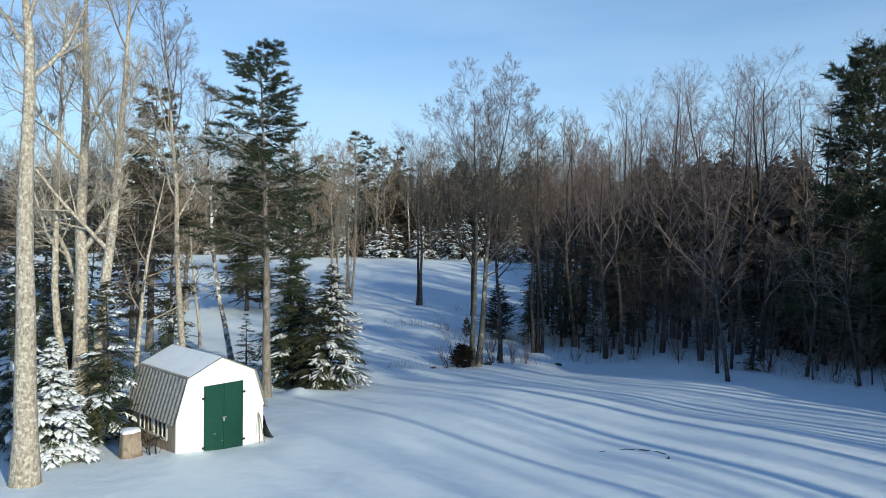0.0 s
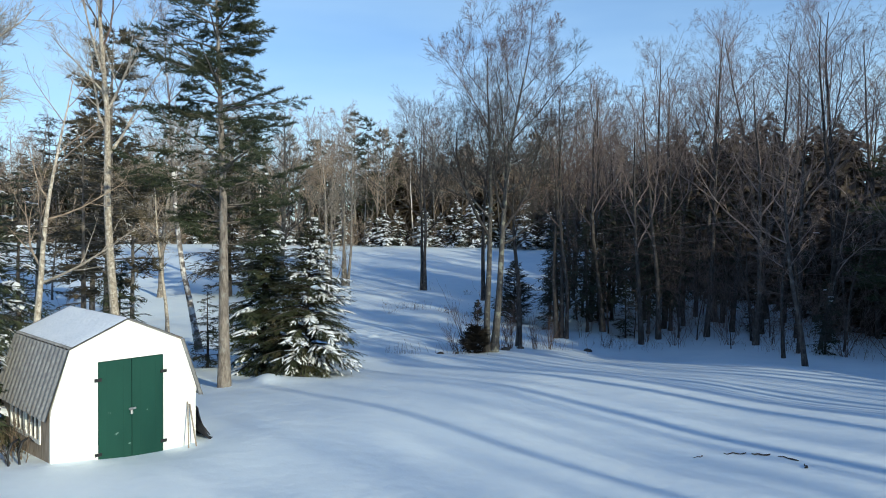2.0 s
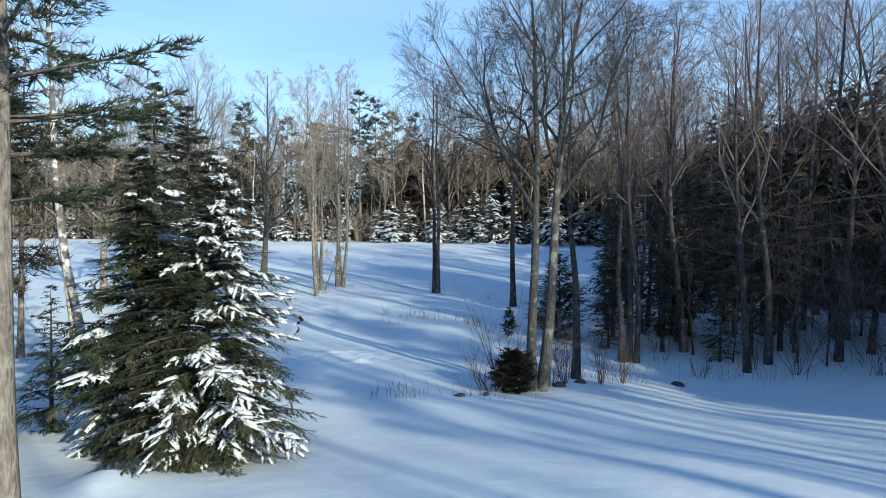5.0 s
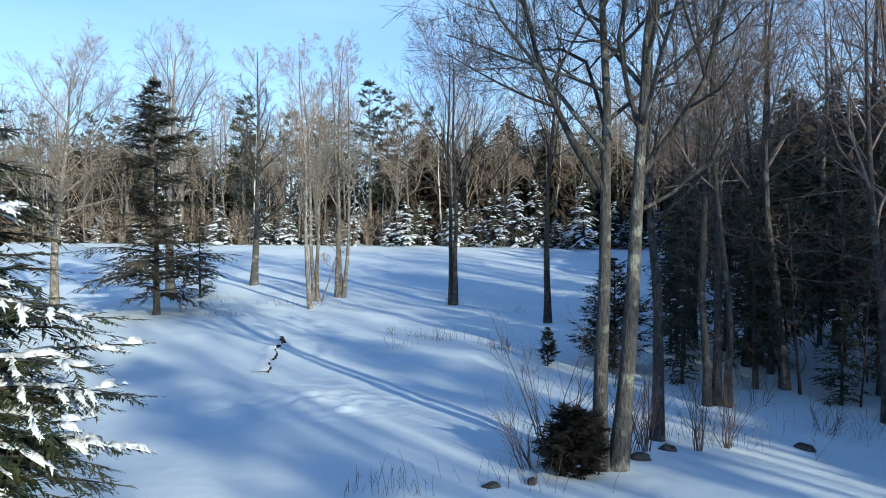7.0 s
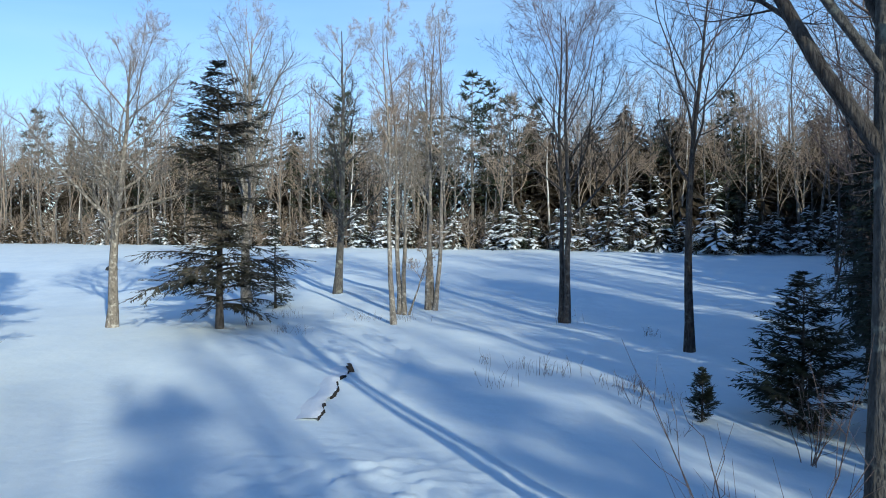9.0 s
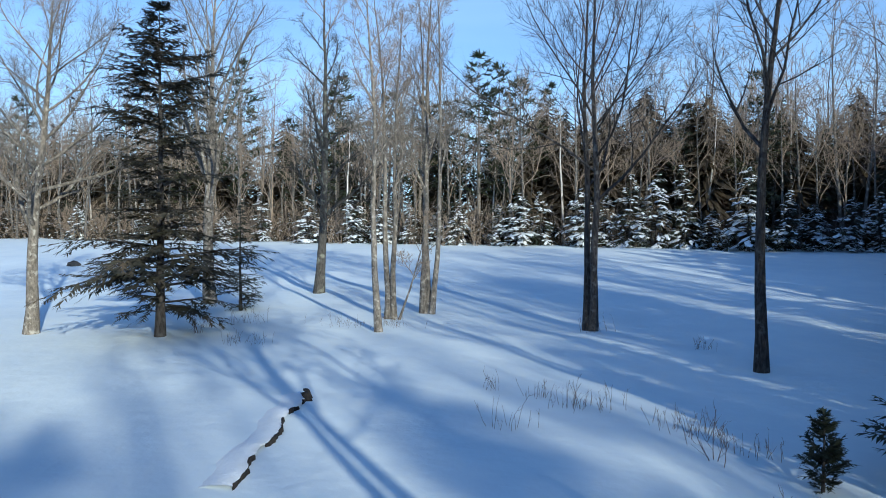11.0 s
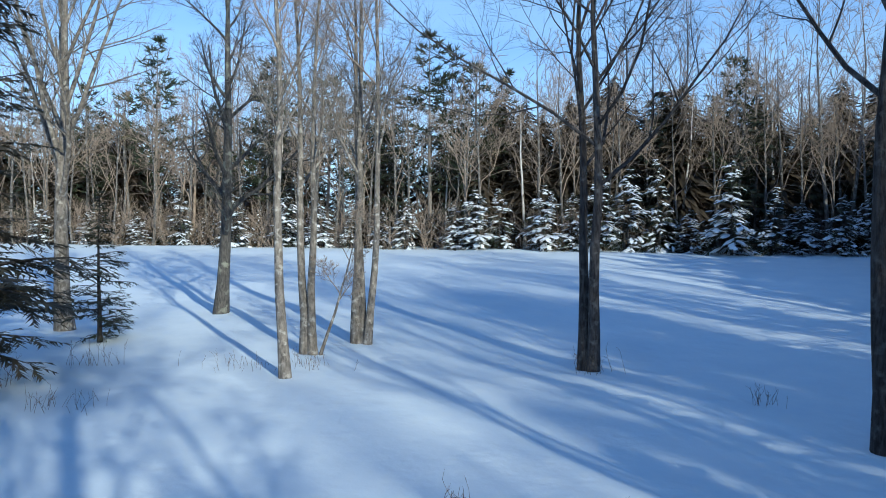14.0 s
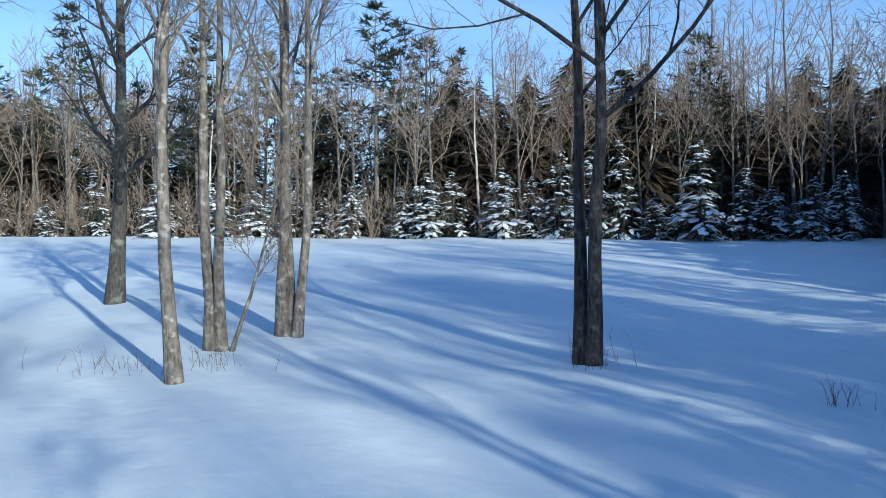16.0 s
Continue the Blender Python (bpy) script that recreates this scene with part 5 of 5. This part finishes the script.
weeds(-14.3, 57.0, 0.8, 0.4, 22, 0.7, 211)
weeds(-8.9, 58.2, 0.8, 0.4, 26, 0.5, 212)
weeds(9.8, 40.6, 3.0, 0.9, 90, 0.7, 213)
weeds(16.2, 36.5, 2.6, 1.2, 90, 0.9, 214, -1.0)
weeds(18.3, 31.8, 2.4, 1.0, 70, 0.9, 215, -1.1)
weeds(4.6, 38.6, 2.0, 0.8, 60, 0.8, 216)
weeds(-3.4, 47.6, 0.5, 0.3, 12, 0.8, 217)
weeds(-4.2, 50.6, 0.3, 0.2, 10, 0.6, 218)
for n, (x, y, h, c, sp) in enumerate(((1.0, 36.3, 3.0, 11, 0.55), (0.6, 35.5, 1.6, 14, 0.7), (3.0, 37.2, 2.0, 14, 0.35), (4.2, 37.6, 1.8, 12, 0.3), (5.0, 38.2, 1.9, 12, 0.3), (2.5, 36.6, 1.7, 12, 0.4),
                                      (8.2, 40.6, 1.2, 8, 1.0), (12.0, 41.0, 2.4, 9, 0.5), (14.4, 40.0, 2.2, 9, 0.5), (17.2, 34.6, 2.6, 10, 0.5), (18.8, 31.0, 2.4, 10, 0.5), (19.6, 28.6, 2.2, 9, 0.5),
                                      (-14.9, 54.9, 0.9, 7, 0.5), (3.6, 44.0, 2.2, 8, 0.5), (0.2, 46.6, 0.9, 4, 0.6), (1.1, 44.8, 0.7, 4, 0.8), (10.8, 42.0, 2.0, 8, 0.5))):
    shrub(x, y, h, c, 230 + n, sp)
conifer("juniper_bush", "dark dense evergreen bush at the foot of the maple", 1.25, 35.35, 1.15, 0.8, 260, DARK_NEEDLES, low=0.02, rows=12, boughs=13, droop=0.4, sprays=12, blades=11, blade=0.07, rise=0.7, shape_power=0.42, gaps=0.1, category="bush")


def lump(name, label, category, x, y, sx, sy, sz, seed, mat, turn=0.0, sink=0.3):
    """A rough stone or clod, half sunk."""
    bm = bmesh.new()
    bmesh.ops.create_icosphere(bm, subdivisions=3, radius=1.0)
    for v in bm.verts:
        v.co *= 1 + 0.35 * noise.noise(v.co * 1.3 + Vector((seed, 0, 0))) + 0.12 * noise.noise(v.co * 4 + Vector((0, seed, 0)))
        v.co = Vector((v.co.x * sx, v.co.y * sy, v.co.z * sz))
    shape = Shape()
    take(shape, bm)
    ob = tagged(new(name, shape.mesh(name, mat)), label, category)
    ob.matrix_basis = pose(x, y, ground(x, y) + sz * (1 - 2 * sink) * 0.4, 0, 0, turn)
    return ob


for n, (x, y, sx, sy, sz) in enumerate(((2.75, 36.5, 0.22, 0.14, 0.13), (-0.25, 34.15, 0.17, 0.10, 0.07), (0.45, 34.6, 0.2, 0.08, 0.07), (7.0, 38.9, 0.26, 0.14, 0.12), (3.5, 37.4, 0.18, 0.14, 0.10))):
    lump("field_stone", "dark stone half buried in snow", "stone", x, y, sx, sy, sz, 3.1 * n, STONE, 40 * n)
lump("field_stone", "dark stone lying in the snow of the far field", "stone", -35.7, 72.9, 0.42, 0.28, 0.28, 5.5, STONE, 20)
# a low snowed-over heap with sticks showing along its rim
for n, (a0, a1, r) in enumerate(((0.2, 0.75, 0.022), (0.9, 1.25, 0.028), (1.35, 1.75, 0.020), (-0.55, -0.2, 0.024), (2.2, 2.5, 0.015))):
    shape = Shape()
    line = []
    for k in range(5):
        a = a0 + (a1 - a0) * k / 4
        x, y = 5.3 + 0.95 * math.cos(a) + 0.03 * math.sin(k * 5 + n), 16.7 + 0.62 * math.sin(a)
        line.append((x, y, ground(x, y) + 0.015 + 0.015 * math.sin(k * 3 + n)))
    shape.tube(np.array(line) - np.array(line[0]), [r * 0.5, r * 0.65, r * 0.55, r * 0.5, r * 0.3], 6, True)
    ob = tagged(new("dead_stick", shape.mesh("dead_stick", BARK_DARK)), "dark dead stick showing through the snow", "stick", "sticks of the snowed-over heap")
    ob.matrix_basis = pose(*line[0])


def cut_bank():
    """The broken edge of a small brook: dark earth under a lip of snow."""
    line = [(-8.25 + 0.07 * math.sin(i * 0.37) + 0.026 * i + 0.02 * math.sin(i * 1.1) + 0.008 * math.sin(i * 4.1), 48.9 - 0.0625 * 2 * i) for i in np.arange(0, 42, 0.5)]
    bank = thing("brook_bank", "narrow dark cut of a brook edge under a snow lip", "bank", pose(*line[0], ground(*line[0])))
    x0, y0, z0 = line[0][0], line[0][1], ground(*line[0])
    earth, lip = Shape(), Shape()
    pts, caps = [], []
    for n, (x, y) in enumerate(line):
        i = n * 0.5
        bridged = i > 4 and math.sin(n * 0.43) + 0.8 * math.sin(n * 0.171 + 1.2) < -0.45  # snow closes the cut here
        w = (0.010 + 0.018 * abs(math.sin(n * 0.9)) + 0.006 * math.sin(n * 2.7)) * (4.0 if i < 3 else 1.0) * (1 if i < 36 else 0.4) * (0.2 if bridged else 1.0)
        h = 0.02 + 0.04 * abs(math.sin(i * 0.7 + 1)) + (0.10 if i < 3 else 0)
        z = ground(x, y) - z0 + 0.035
        e = z - (0.12 if bridged else 0.0)
        pts += [(x - x0 + w * 1.6, y - y0, e - 0.08), (x - x0 + w, y - y0, e + h * 0.3), (x - x0 + w * 0.5, y - y0, e + h), (x - x0 - w, y - y0, e + h)]
        caps += [(x - x0 - w * 0.4, y - y0, z + 0.03), (x - x0 - w * 1.6, y - y0, z + 0.045), (x - x0 - w - 0.35, y - y0, z + 0.02), (x - x0 - w - 0.8, y - y0, z - 0.1)]
    n = len(line)
    earth.add(pts, [(4 * i + k, 4 * i + k + 1, 4 * i + k + 5, 4 * i + k + 4) for i in range(n - 1) for k in range(3)])
    lip.add(caps, [(4 * i + k, 4 * i + k + 1, 4 * i + k + 5, 4 * i + k + 4) for i in range(n - 1) for k in range(3)])
    part("earth", earth, EARTH, bank, "", False)
    part("snow_lip", lip, BOUGH_SNOW, bank, "overhanging lip of snow")


cut_bank()


# ---- round the shed ----
def stump(x, y, radius, height):
    ob = thing("tree_stump", "sawn tree stump capped with snow beside the shed", "stump", pose(x, y, ground(x, y)))
    n, rows = 28, 7
    body, cap = Shape(), Shape()
    ring = [radius * (1 + 0.10 * math.sin(3 * a) + 0.06 * math.sin(7 * a + 1)) for a in [2 * math.pi * i / n for i in range(n)]]
    pts = []
    for k in range(rows):
        f = k / (rows - 1)
        for i in range(n):
            a = 2 * math.pi * i / n
            r = ring[i] * (1.22 - 0.3 * f + 0.06 * f * f)
            pts.append((r * math.cos(a), r * math.sin(a), -0.1 + (height + 0.1) * f))
    body.add(pts, [(k * n + i, k * n + (i + 1) % n, (k + 1) * n + (i + 1) % n, (k + 1) * n + i) for k in range(rows - 1) for i in range(n)])
    body.faces.append(np.array([[(rows - 1) * n + i for i in range(n)]]))
    part("wood", body, CUT_WOOD, ob)
    pts = [(ring[i] * s * math.cos(2 * math.pi * i / n), ring[i] * s * math.sin(2 * math.pi * i / n), height + h) for s, h in ((1.0, 0.004), (1.01, 0.04), (0.8, 0.075), (0.3, 0.085)) for i in range(n)]
    cap.add(pts, [(k * n + i, k * n + (i + 1) % n, (k + 1) * n + (i + 1) % n, (k + 1) * n + i) for k in range(3) for i in range(n)])
    cap.faces.append(np.array([[3 * n + i for i in range(n)]]))
    part("snow_cap", cap, BOUGH_SNOW, ob, "cap of fresh snow")


stump(-7.55, 15.95, 0.24, 0.62)


def pole(name, label, points, radius, mat, category):
    shape = Shape()
    shape.tube(points, [radius] * len(points), 6, True)
    x, y, z = points[0]
    shape.points[0] -= np.array((x, y, z))
    ob = tagged(new(name, shape.mesh(name, mat)), label, category)
    ob.matrix_basis = pose(x, y, z)
    return ob


def shed_point(x, y, z):
    return tuple(SHED_AT @ Vector((x, y, z)))


pole("wooden_stick", "thin grey stick leaning on the white shed front", [shed_point(2.30, -0.30, 0.05), shed_point(2.42, -0.03, 0.95)], 0.012, OLD_WOOD, "stick")
pole("wooden_stick", "thin grey stick leaning on the white shed front", [shed_point(2.46, -0.32, 0.05), shed_point(2.46, -0.03, 0.90)], 0.014, OLD_WOOD, "stick")
pole("wooden_stick", "thin dark stick leaning on the shed corner", [shed_point(3.0, 0.1, 0.1), shed_point(2.63, 0.35, 0.75)], 0.012, BARK_DARK, "stick")


def black_tarp():
    """A crumpled black sheet hanging at the shed's corner and spreading on the snow."""
    shape = Shape()
    n = 14
    pts = []
    for i in range(n + 1):
        for k in range(n + 1):
            u, v = i / n, k / n
            x = 2.63 + 0.42 * v * v + 0.05 * math.sin(u * 9 + v * 4)
            y = -0.05 + 0.55 * u + 0.25 * v * (u - 0.5)
            z = 0.72 * (1 - v) ** 1.6 * (1 - 0.6 * abs(u - 0.3)) + 0.10 + 0.05 * math.sin(u * 11 + v * 7) * v
            pts.append((x, y, z))
    i, k = np.meshgrid(np.arange(n), np.arange(n), indexing="ij")
    m = n + 1
    shape.add(pts, np.stack([i * m + k, i * m + k + 1, (i + 1) * m + k + 1, (i + 1) * m + k], -1).reshape(-1, 4))
    ob = tagged(new("black_tarp", shape.mesh("black_tarp", BLACK)), "crumpled black plastic tarp beside the shed", "tarp")
    ob.matrix_basis = SHED_AT
    solid = ob.modifiers.new("thickness", "SOLIDIFY")
    solid.thickness = 0.012


black_tarp()


def barrow_frame():
    """A bent tube frame standing by the weathered wall."""
    ob = thing("cart_handle", "black bent tube cart handle standing by the shed", "cart", SHED_AT @ Matrix.Translation((-0.42, 0.30, 0.28)))
    for dx in (0.0, 0.16):
        s = Shape()
        line = [(dx - 0.10, 0, -0.1), (dx - 0.12, 0.02, 0.25), (dx - 0.05, 0.05, 0.42), (dx + 0.06, 0.10, 0.46), (dx + 0.14, 0.14, 0.36)]
        s.tube(line, [0.022] * 5, 8, True)
        part("tube", s, BLACK, ob)


barrow_frame()
for n, (x, y) in enumerate(((-7.15, 16.35), (-7.4, 16.9))):
    shrub(x, y, 0.9, 7, 280 + n, 0.6, DRY, label="dry leafless twigs beside the shed")
